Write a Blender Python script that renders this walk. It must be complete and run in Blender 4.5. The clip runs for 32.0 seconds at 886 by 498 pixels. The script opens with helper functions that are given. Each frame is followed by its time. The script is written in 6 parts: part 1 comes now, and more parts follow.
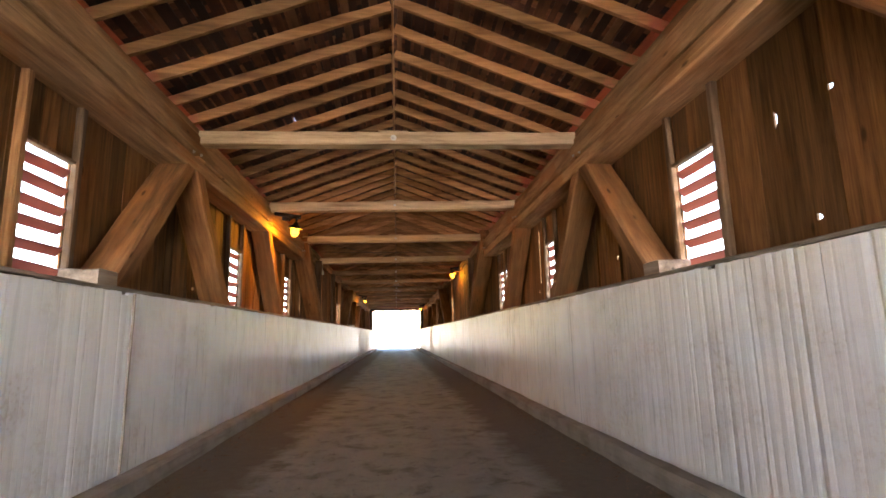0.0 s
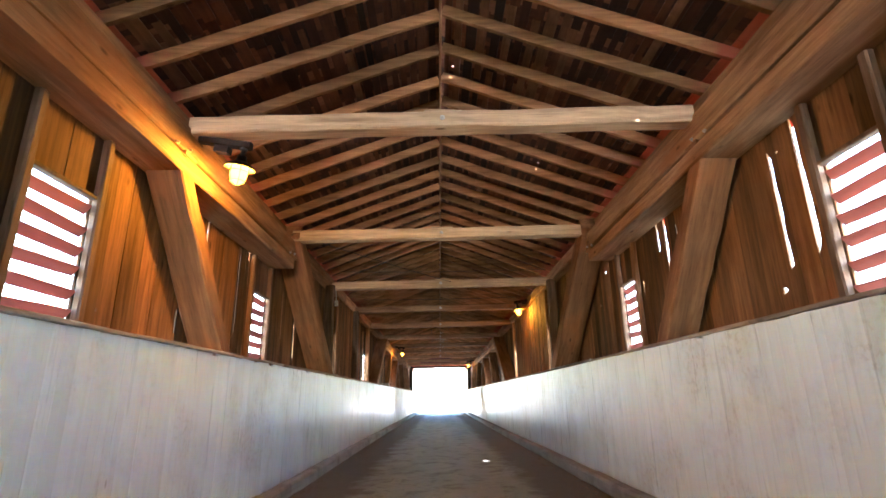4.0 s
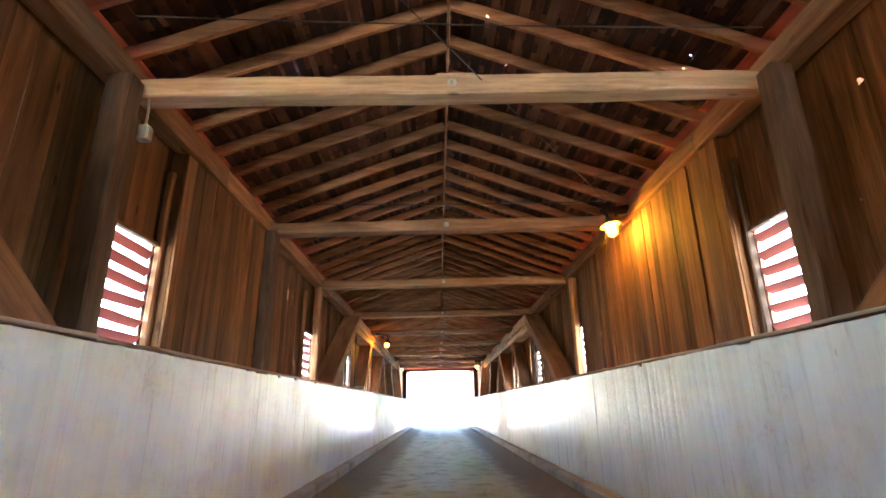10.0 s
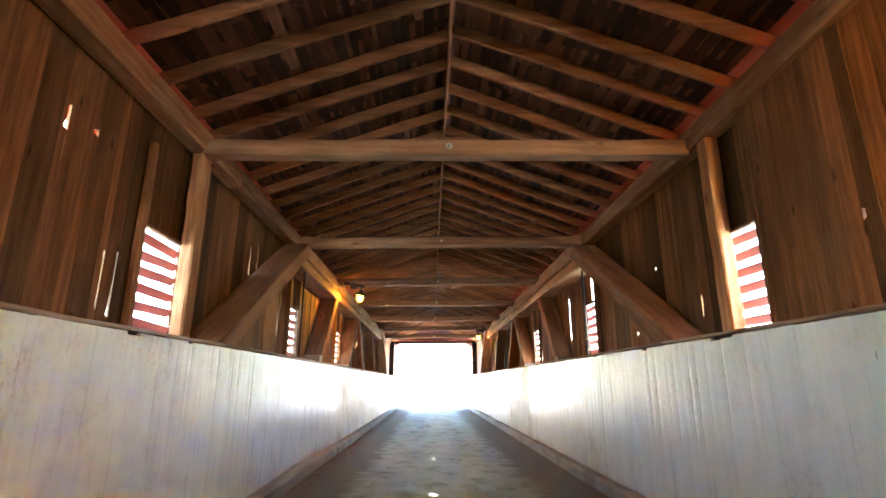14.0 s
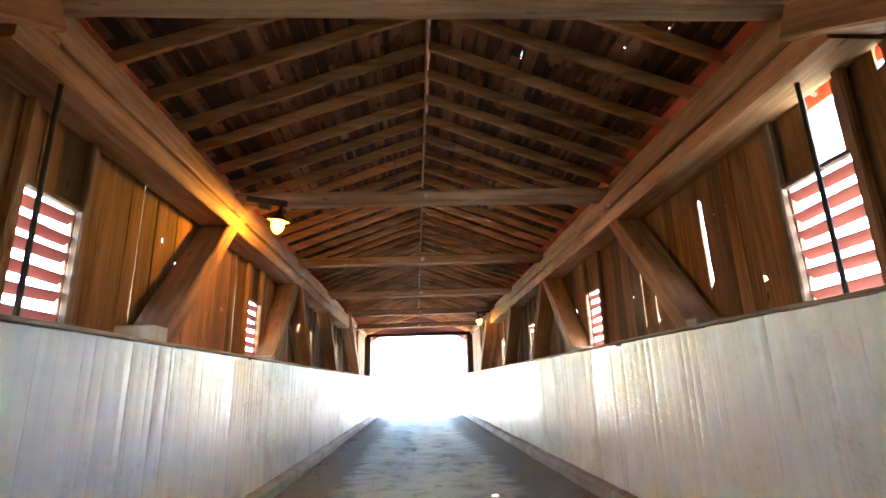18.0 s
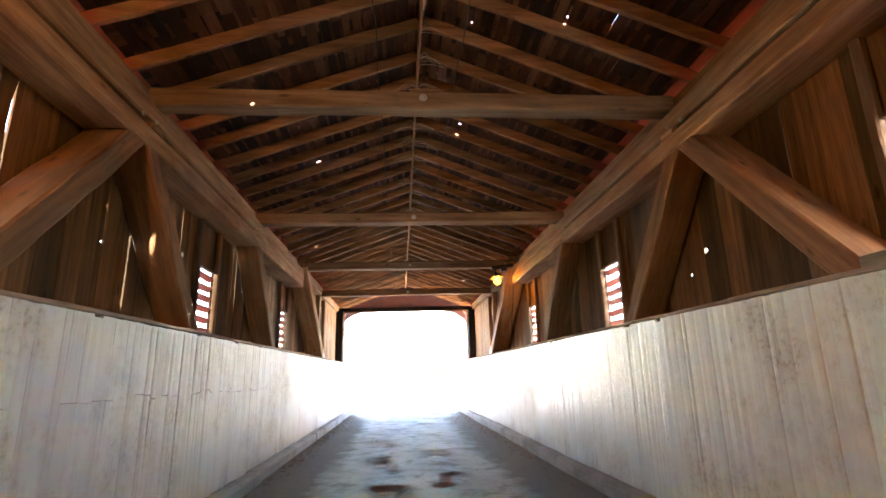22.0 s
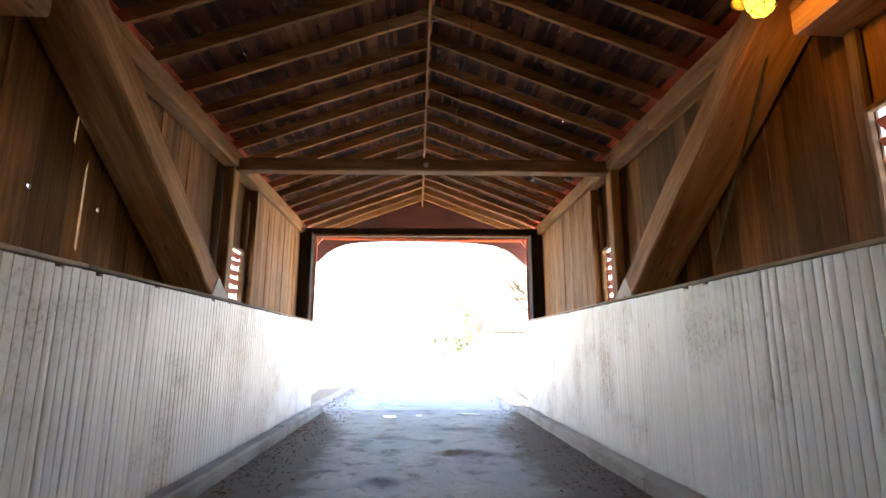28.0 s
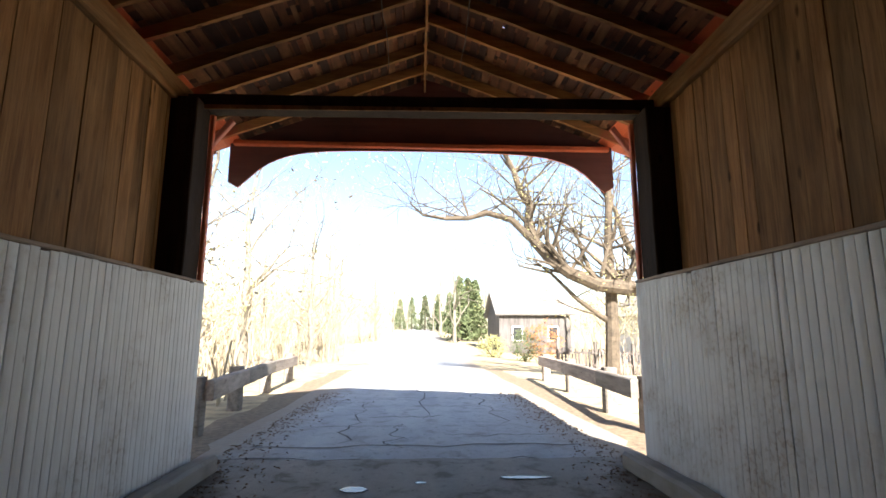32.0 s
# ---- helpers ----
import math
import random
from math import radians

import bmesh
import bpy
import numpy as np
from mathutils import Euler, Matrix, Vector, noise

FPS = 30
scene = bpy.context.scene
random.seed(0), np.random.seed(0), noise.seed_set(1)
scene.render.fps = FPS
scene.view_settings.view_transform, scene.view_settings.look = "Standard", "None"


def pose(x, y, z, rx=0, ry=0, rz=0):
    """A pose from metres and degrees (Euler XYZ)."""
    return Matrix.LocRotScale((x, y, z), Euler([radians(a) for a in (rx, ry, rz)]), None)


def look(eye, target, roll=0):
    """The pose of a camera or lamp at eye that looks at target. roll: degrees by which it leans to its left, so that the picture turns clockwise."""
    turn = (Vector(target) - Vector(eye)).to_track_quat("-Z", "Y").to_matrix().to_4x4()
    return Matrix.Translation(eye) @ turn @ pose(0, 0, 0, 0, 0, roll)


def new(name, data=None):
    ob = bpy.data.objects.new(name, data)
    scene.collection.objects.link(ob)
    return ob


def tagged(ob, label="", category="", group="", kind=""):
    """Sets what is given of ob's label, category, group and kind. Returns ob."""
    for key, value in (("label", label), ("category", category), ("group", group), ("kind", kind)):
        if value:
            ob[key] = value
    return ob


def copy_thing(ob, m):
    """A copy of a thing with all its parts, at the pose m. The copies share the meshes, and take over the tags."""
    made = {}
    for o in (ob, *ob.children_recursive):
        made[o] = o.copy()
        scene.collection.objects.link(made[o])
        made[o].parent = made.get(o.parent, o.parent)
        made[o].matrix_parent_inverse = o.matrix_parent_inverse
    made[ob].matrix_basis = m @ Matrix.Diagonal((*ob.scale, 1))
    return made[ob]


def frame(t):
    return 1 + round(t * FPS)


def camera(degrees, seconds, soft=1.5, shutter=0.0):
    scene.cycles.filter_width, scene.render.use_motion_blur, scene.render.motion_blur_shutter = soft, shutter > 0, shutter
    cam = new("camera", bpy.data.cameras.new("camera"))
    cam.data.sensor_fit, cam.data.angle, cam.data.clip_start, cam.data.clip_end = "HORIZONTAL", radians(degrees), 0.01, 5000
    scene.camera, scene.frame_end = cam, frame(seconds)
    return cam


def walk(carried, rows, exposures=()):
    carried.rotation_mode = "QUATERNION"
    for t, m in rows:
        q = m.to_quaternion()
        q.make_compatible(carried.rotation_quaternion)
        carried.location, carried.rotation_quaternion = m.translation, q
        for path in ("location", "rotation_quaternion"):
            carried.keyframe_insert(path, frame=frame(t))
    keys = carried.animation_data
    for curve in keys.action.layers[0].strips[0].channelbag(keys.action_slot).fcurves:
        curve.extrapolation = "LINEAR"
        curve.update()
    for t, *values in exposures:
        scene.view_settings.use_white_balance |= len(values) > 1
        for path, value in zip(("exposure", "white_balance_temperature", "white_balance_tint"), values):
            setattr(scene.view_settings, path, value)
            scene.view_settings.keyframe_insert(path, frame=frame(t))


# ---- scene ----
cam = camera(82.6, 32.0, 1.6)
PATH = [
    (0, (0.035, 0.776, 1.283), (0.218, 2.738, 1.622), -1.2),
    (0.5, (-0.042, 1.533, 1.307), (0.105, 3.487, 1.706), -0.8),
    (1, (-0.144, 2.285, 1.303), (-0.054, 4.233, 1.748), -0.6),
    (1.5, (-0.174, 3.018, 1.284), (-0.128, 4.954, 1.783), -0.8),
    (2, (-0.185, 3.739, 1.287), (-0.165, 5.667, 1.821), -0.7),
    (2.5, (-0.154, 4.434, 1.3), (-0.127, 6.361, 1.836), -0.7),
    (3, (-0.094, 5.136, 1.28), (-0.073, 7.06, 1.827), -0.7),
    (3.5, (-0.062, 5.845, 1.266), (-0.043, 7.765, 1.826), -0.9),
    (5.5, (-0.079, 8.652, 1.292), (-0.053, 10.565, 1.873), -0.9),
    (6, (-0.088, 9.347, 1.291), (-0.051, 11.263, 1.862), -0.8),
    (6.5, (-0.110, 10.07, 1.295), (-0.068, 11.989, 1.856), -0.7),
    (7, (-0.137, 10.789, 1.31), (-0.089, 12.709, 1.87), -0.7),
    (7.5, (-0.176, 11.536, 1.328), (-0.130, 13.453, 1.896), -1.0),
    (8, (-0.212, 12.209, 1.315), (-0.159, 14.118, 1.908), -1.1),
    (8.5, (-0.200, 12.905, 1.302), (-0.147, 14.814, 1.897), -1.3),
    (9, (-0.168, 13.636, 1.299), (-0.122, 15.546, 1.891), -0.9),
    (9.5, (-0.146, 14.363, 1.316), (-0.116, 16.27, 1.917), -0.7),
    (10, (-0.142, 15.077, 1.345), (-0.119, 16.984, 1.947), -0.7),
    (10.5, (-0.146, 15.777, 1.376), (-0.116, 17.686, 1.971), -0.4),
    (11, (-0.146, 16.466, 1.393), (-0.123, 18.378, 1.979), -0.3),
    (11.5, (-0.146, 17.187, 1.397), (-0.124, 19.104, 1.966), -0.3),
    (12, (-0.163, 17.942, 1.401), (-0.139, 19.864, 1.953), -0.3),
    (12.5, (-0.192, 18.679, 1.406), (-0.165, 20.603, 1.952), -0.0),
    (13, (-0.216, 19.408, 1.414), (-0.181, 21.334, 1.952), -0.2),
    (13.5, (-0.199, 20.128, 1.424), (-0.160, 22.059, 1.944), -0.0),
    (15.5, (-0.205, 23.059, 1.502), (-0.124, 24.989, 2.021), -0.7),
    (16, (-0.189, 23.855, 1.496), (-0.112, 25.786, 2.012), -0.9),
    (16.5, (-0.156, 24.65, 1.477), (-0.085, 26.58, 2.0), -0.8),
    (17, (-0.117, 25.46, 1.459), (-0.042, 27.388, 1.987), -0.9),
    (17.5, (-0.133, 26.257, 1.446), (-0.039, 28.183, 1.979), -1.2),
    (18, (-0.168, 27.056, 1.449), (-0.056, 28.983, 1.973), -1.5),
    (18.5, (-0.146, 27.836, 1.453), (-0.050, 29.764, 1.976), -1.4),
    (19, (-0.074, 28.587, 1.463), (0.006, 30.518, 1.979), -1.0),
    (19.5, (-0.003, 29.329, 1.469), (0.064, 31.262, 1.977), -0.9),
    (20, (0.058, 30.057, 1.464), (0.134, 31.992, 1.962), -0.7),
    (20.5, (0.052, 30.795, 1.45), (0.139, 32.73, 1.947), -0.7),
    (21, (-0.002, 31.552, 1.433), (0.114, 33.486, 1.927), -0.7),
    (21.5, (-0.128, 32.304, 1.412), (0.016, 34.237, 1.904), -1.1),
    (22, (-0.221, 33.063, 1.399), (-0.054, 34.995, 1.888), -1.2),
    (22.5, (-0.248, 33.822, 1.393), (-0.129, 35.75, 1.912), -1.2),
    (23, (-0.195, 34.562, 1.411), (-0.140, 36.493, 1.929), -1.1),
    (23.5, (-0.165, 35.25, 1.431), (-0.136, 37.186, 1.932), -1.1),
    (24, (-0.167, 35.991, 1.442), (-0.118, 37.929, 1.933), -1.2),
    (24.5, (-0.177, 36.763, 1.44), (-0.115, 38.702, 1.926), -1.0),
    (25, (-0.168, 37.536, 1.443), (-0.097, 39.477, 1.92), -0.6),
    (27.5, (-0.110, 41.281, 1.414), (-0.021, 43.239, 1.811), 0.1),
    (28, (-0.094, 42.038, 1.393), (0.003, 43.998, 1.781), 0.2),
    (28.5, (-0.112, 42.799, 1.391), (-0.018, 44.76, 1.773), -0.2),
    (29, (-0.119, 43.564, 1.402), (-0.022, 45.526, 1.776), -0.1),
    (29.5, (-0.118, 44.304, 1.401), (-0.031, 46.268, 1.766), -0.4),
    (30, (-0.121, 45.077, 1.391), (-0.037, 47.042, 1.753), -0.0),
    (30.5, (-0.115, 45.839, 1.389), (-0.036, 47.805, 1.748), -0.1),
    (31, (-0.114, 46.589, 1.393), (-0.030, 48.557, 1.743), -0.1),
    (32, (-0.061, 48.023, 1.418), (0.032, 49.992, 1.755), 0.1),
]
EXPOSURE = [(0.0, 5.7, 6700, 19), (1.5, 6.1, 6400, 19), (3.0, 6.3, 5600, 14), (6.0, 6.55, 5350, 10), (9.0, 6.85, 5500, 13), (12.0, 6.9, 5800, 15), (16.0, 7.1, 5850, 12), (18.0, 7.0, 5900, 12), (21.0, 6.62, 6250, 15), (25.0, 6.15, 6850, 18), (28.0, 5.32, 6500, 15), (30.0, 4.35, 6850, 14), (31.0, 3.6, 6800, 14), (32.0, 2.6, 6700, 13)]
walk(cam, [(t, look(eye, target, roll)) for t, eye, target, roll in PATH], EXPOSURE)

# ---- light ----
world = bpy.data.worlds.new("sky")
scene.world = world
world.use_nodes = True
wn = world.node_tree.nodes
sky = wn.new("ShaderNodeTexSky")
sky.sky_type, sky.sun_disc = "NISHITA", False
SUN_DIR = Vector((-0.35, 1.2, -1.0)).normalized()
sky.sun_elevation = math.asin(-SUN_DIR.z)
sky.sun_rotation = math.atan2(-SUN_DIR.x, -SUN_DIR.y)
wn["Background"].inputs["Strength"].default_value = 0.06
world.node_tree.links.new(sky.outputs["Color"], wn["Background"].inputs["Color"])
sun_data = bpy.data.lights.new("sun", "SUN")
sun_data.energy, sun_data.angle, sun_data.color = 5.0, radians(0.5), (1.0, 0.95, 0.87)
sun = new("sun", sun_data)
sun.matrix_world = look((0, 0, 30), Vector((0, 0, 30)) + SUN_DIR)

# ---- plan (metres) ----
TIE_Y = [-8.40, -3.90, -0.14, 3.63, 7.42, 11.17, 14.93, 18.90, 22.43, 26.10, 29.98, 33.80, 37.65, 41.35, 45.15, 49.15, 53.62]   # portal, ..., pier tie, ..., portal
Y0, Y1 = TIE_Y[0], TIE_Y[-1]
WALL_X, KERB_X, BOARD_X, INNER_X = 2.40, 2.17, 2.93, 2.75
RIDGE_Z, SLOPE = 5.30, 0.375      # underside of the rafters
OVER = 2.0                        # roof overhang past the last portal
OVER_START = 0.7                  # and before the first: out of view, cut short to let sun in


def lean(side):
    """The old frame leans a little: one side stands higher."""
    return 0.032 * side


def tie_z(y):
    """Middle height of a tie beam: the first span hangs a little low at its end."""
    return 4.03 + (0.055 if abs(y - 37.65) < 0.5 else 0.0) - 0.075 * min(1.0, max(0.0, (15.0 - y) / 7.5))


def wall_top(y, side):
    return 1.745 + 0.23 * (y - 4) / 48 + 0.02 * side


WINDOWS = {
    1: [(4.83, 5.53), (9.5, 10.08), (13.86, 14.5), (19.02, 19.66), (25.2, 25.93), (30.1, 30.8), (35.13, 35.79), (39.84, 40.48), (44.42, 45.0), (49.3, 49.89)],
    -1: [(4.81, 5.46), (9.74, 10.46), (14.07, 14.8), (19.07, 19.82), (25.4, 26.2), (30.44, 31.09), (35.3, 35.96), (39.8, 40.46), (44.44, 45.12), (49.5, 50.1)],
}

# daylight through the plank walls: splits (y, from z, to z, width) and knot holes (y, z, size)
SPLITS = {
    1: [(4.19, 2.79, 2.94, 0.02), (5.24, 3, 3.13, 0.02), (10.34, 2.31, 3.53, 0.04), (10.68, 2.27, 3.37, 0.04), (12.54, 3.07, 3.34, 0.03), (12.87, 2.86, 3.72, 0.045), (13.1, 3.12, 3.54, 0.05), (13.74, 2.53, 2.88, 0.02), (14.72, 3.67, 3.84, 0.04),
        (18.2, 3.53, 3.73, 0.03), (26.55, 2.2, 2.46, 0.015), (29.18, 3.04, 3.31, 0.012), (29.84, 3.41, 3.74, 0.05), (30.15, 3.01, 3.89, 0.08), (32.11, 2.36, 3.35, 0.05), (33.37, 2.13, 2.83, 0.025), (33.38, 3.31, 3.77, 0.045), (33.72, 2.12, 3.19, 0.035),
        (35.19, 3.02, 3.22, 0.04), (41.71, 2.13, 3.25, -0.01), (42.33, 2.14, 2.4, -0.005), (44.59, 2.98, 3.63, 0.06), (44.84, 3.02, 3.77, 0.025)],
    -1: [(8.88, 2.76, 3.07, 0.025), (10.5, 2.88, 3.39, 0.04), (12.06, 1.99, 2.26, 0.03), (12.56, 2.95, 3.69, 0.03), (13.64, 2.15, 3.37, 0.012), (13.97, 2.87, 3.74, 0.05), (16.6, 2.07, 2.8, 0.04), (16.94, 3.46, 3.74, 0.03), (17.01, 1.98, 2.45, 0.02),
        (17.53, 3.23, 3.43, 0.02), (17.83, 2.99, 3.44, 0.02), (24.33, 2.99, 3.5, 0.035), (24.72, 2.02, 2.54, 0.03), (25, 2.02, 2.54, 0.02), (25.05, 3.42, 3.9, 0.02), (25.18, 1.98, 2.58, 0.03), (28.32, 3.01, 3.48, 0.041), (28.65, 3.17, 3.57, 0.046),
        (29.95, 2.27, 2.71, 0.04), (30.02, 2.97, 3.31, 0.04), (30.13, 3.56, 3.8, 0.02), (32.07, 2.06, 3.76, 0.018), (33.63, 3.42, 3.69, 0.05), (33.84, 2.11, 2.47, 0.012), (34.88, 2.09, 3.11, 0.02), (36.48, 2.36, 3.51, 0.02), (38.19, 2.06, 2.87, 0.02),
        (38.46, 2.52, 2.88, 0.03), (39.34, 2.57, 3.52, 0.018), (39.56, 2.29, 2.46, 0.05), (40.07, 3.01, 3.52, 0.02), (40.62, 3.16, 3.49, 0.01), (40.77, 2.6, 3.23, 0.012), (41.32, 2.62, 3.51, 0.022), (41.49, 2.54, 3.51, 0.014), (45.16, 3.55, 3.84, 0.03), (43.87, 2.84, 3.64, -0.004), (46.09, 3.03, 3.41, 0.01),
        (46.28, 2.16, 2.98, 0.016)],
}
KNOTS = {
    1: [(3.69, 2.88, 0.033), (3.93, 2.04, 0.042), (4.75, 3.27, 0.05), (7.04, 2.82, 0.06), (7.13, 2.25, 0.05), (9.03, 2.82, 0.06), (10.83, 2.12, 0.05), (14.91, 3.8, 0.06), (15.32, 3.38, 0.06),
        (15.77, 2.87, 0.05), (16.75, 3.64, 0.027), (17.5, 3.26, 0.039), (18.19, 3.57, 0.046), (23.53, 2.45, 0.05), (24.03, 2.57, 0.06), (26.94, 2.43, 0.022), (27.63, 3, 0.052), (28.45, 2.19, 0.047),
        (28.86, 2.68, 0.06), (31.31, 2.3, 0.06), (31.65, 3.11, 0.023), (31.87, 3.09, 0.019), (32.45, 3.19, 0.028), (33, 2.44, 0.09), (34.04, 2.6, 0.023), (36.63, 2.77, 0.048), (37.92, 2.61, 0.057),
        (38.22, 2.41, 0.027), (40.75, 3.18, 0.05), (41.8, 2.58, 0.04), (42.47, 2.16, 0.029), (42.74, 3.69, 0.038), (45.11, 3.62, 0.06)],
    -1: [(5.62, 2.11, 0.026), (8.42, 2.04, 0.04), (12.36, 3.19, 0.05), (17.54, 3.76, 0.022), (21.94, 3.64, 0.03), (23.1, 3.94, 0.06), (23.54, 2.06, 0.033), (24.66, 3.43, 0.045), (26.51, 3.64, 0.024),
        (28.07, 2, 0.05), (28.82, 3.9, 0.028), (31.19, 3.7, 0.034), (32.56, 3.07, 0.058), (32.92, 2.88, 0.049), (34.05, 3.13, 0.04), (34.41, 2.58, 0.04), (36.33, 3.42, 0.045), (37.74, 2.65, 0.026),
        (39.13, 3.07, 0.06), (39.45, 2.94, 0.05), (39.86, 3.03, 0.05), (41.73, 2.79, 0.03), (43.37, 2.88, 0.03), (45.71, 2.54, 0.032), (46.51, 2.58, 0.039), (47.06, 2.8, 0.036)],
}

# ---- materials ----


def material(name):
    m = bpy.data.materials.new(name)
    m.use_nodes = True
    nt = m.node_tree
    return m, nt, nt.nodes["Principled BSDF"]


def node(nt, kind, **values):
    n = nt.nodes.new(kind)
    for k, v in values.items():
        n.inputs[k.replace("_", " ")].default_value = v
    return n


def ramp(nt, fac, stops):
    r = nt.nodes.new("ShaderNodeValToRGB")
    el = r.color_ramp.elements
    while len(el) < len(stops):
        el.new(0.5)
    for e, (p, c) in zip(el, stops):
        e.position, e.color = p, (*c, 1)
    nt.links.new(fac, r.inputs["Fac"])
    return r.outputs["Color"]


def mix(nt, fac, a, b, blend="MIX"):
    n = nt.nodes.new("ShaderNodeMix")
    n.data_type, n.blend_type = "RGBA", blend
    for sock, v in ((n.inputs[0], fac), (n.inputs[6], a), (n.inputs[7], b)):
        if isinstance(v, (int, float)):
            sock.default_value = v
        elif isinstance(v, tuple):
            sock.default_value = (*v, 1)
        else:
            nt.links.new(v, sock)
    return n.outputs[2]


def coords(nt, stretch, shift=True):
    """Object coordinates, stretched along the grain and shifted from piece to piece."""
    tc = nt.nodes.new("ShaderNodeTexCoord")
    mp = nt.nodes.new("ShaderNodeMapping")
    mp.inputs["Scale"].default_value = stretch
    nt.links.new(tc.outputs["Object"], mp.inputs["Vector"])
    if shift:
        oi = nt.nodes.new("ShaderNodeObjectInfo")
        sc = node(nt, "ShaderNodeVectorMath")
        sc.operation = "SCALE"
        sc.inputs[0].default_value = (31.0, 17.0, 23.0)
        nt.links.new(oi.outputs["Random"], sc.inputs["Scale"])
        nt.links.new(sc.outputs[0], mp.inputs["Location"])
    return mp.outputs["Vector"], tc.outputs["Object"]


def noise_tex(nt, vec, scale, detail=5.0, rough=0.6, distortion=0.0):
    n = node(nt, "ShaderNodeTexNoise", Scale=scale, Detail=detail, Roughness=rough, Distortion=distortion)
    nt.links.new(vec, n.inputs["Vector"])
    return n.outputs["Fac"]


def bump(nt, bsdf, height, strength, distance=0.01):
    b = node(nt, "ShaderNodeBump", Strength=strength, Distance=distance)
    nt.links.new(height, b.inputs["Height"])
    nt.links.new(b.outputs["Normal"], bsdf.inputs["Normal"])


def wood(name, dark, light, grey, axis, rough=0.8, greying=0.45, vary=0.5, grain=1.0, stain=0.0):
    """Aged timber with grain along an axis, greying in patches and knots."""
    m, nt, bsdf = material(name)
    st = {"x": (0.7, 14, 14), "y": (14, 0.7, 14), "z": (14, 14, 0.7), "s": (1.5, 14, 1.5)}[axis]
    vec, raw = coords(nt, st)
    g = noise_tex(nt, vec, 1.6 * grain, 7, 0.65, 0.35)
    fine = noise_tex(nt, vec, 7.0 * grain, 4, 0.6)
    col = ramp(nt, g, [(0.28, dark), (0.5, tuple((a + b) / 2 for a, b in zip(dark, light))), (0.72, light)])
    patch = noise_tex(nt, raw, 0.9, 5, 0.6)
    pf = ramp(nt, patch, [(0.42, (0, 0, 0)), (0.68, (greying,) * 3)])
    col = mix(nt, pf, col, grey)
    oi = nt.nodes.new("ShaderNodeObjectInfo")
    tone = ramp(nt, oi.outputs["Random"], [(0.0, (1 - vary,) * 3), (1.0, (1.0 + 0.25 * vary, 1.0, 1.0 - 0.1 * vary))])
    col = mix(nt, 1.0, col, tone, "MULTIPLY")
    dark_streak = ramp(nt, fine, [(0.30, (0.45, 0.42, 0.4)), (0.46, (1, 1, 1))])
    col = mix(nt, 0.5, col, dark_streak, "MULTIPLY")
    if stain:                                                 # rusty water stains run along the timber
        sv = nt.nodes.new("ShaderNodeMapping")
        sv.inputs["Scale"].default_value = tuple(0.8 if q < 1 else 2.6 for q in st)
        nt.links.new(raw, sv.inputs["Vector"])
        sn = noise_tex(nt, sv.outputs["Vector"], 1.0, 4, 0.55, 0.4)
        col = mix(nt, ramp(nt, sn, [(0.5, (0, 0, 0)), (0.62, (stain,) * 3)]), col, (0.34, 0.13, 0.04))
    kv = nt.nodes.new("ShaderNodeMapping")
    kv.inputs["Scale"].default_value = {"x": (0.35, 1, 1), "y": (1, 0.35, 1), "z": (1, 1, 0.35), "s": (1, 0.4, 1)}[axis]
    nt.links.new(raw, kv.inputs["Vector"])
    vor = node(nt, "ShaderNodeTexVoronoi", Scale=4.5)
    nt.links.new(kv.outputs["Vector"], vor.inputs["Vector"])
    col = mix(nt, ramp(nt, vor.outputs["Distance"], [(0.05, (0.75,) * 3), (0.11, (0, 0, 0))]), col, tuple(c * 0.3 for c in dark))
    blot = noise_tex(nt, mix(nt, 0.5, vec, raw), 0.8, 5, 0.6, 0.5)
    col = mix(nt, 0.8, col, ramp(nt, blot, [(0.34, (0.5, 0.48, 0.46)), (0.55, (1, 1, 1)), (0.75, (1.2, 1.17, 1.12))]), "MULTIPLY")
    nt.links.new(col, bsdf.inputs["Base Color"])
    rr = ramp(nt, g, [(0.2, (rough - 0.12,) * 3), (0.8, (min(1, rough + 0.1),) * 3)])
    nt.links.new(rr, bsdf.inputs["Roughness"])
    bsdf.inputs["Specular IOR Level"].default_value = 0.2     # dry, dusty timber
    bump(nt, bsdf, fine, 0.55, 0.006)
    return m


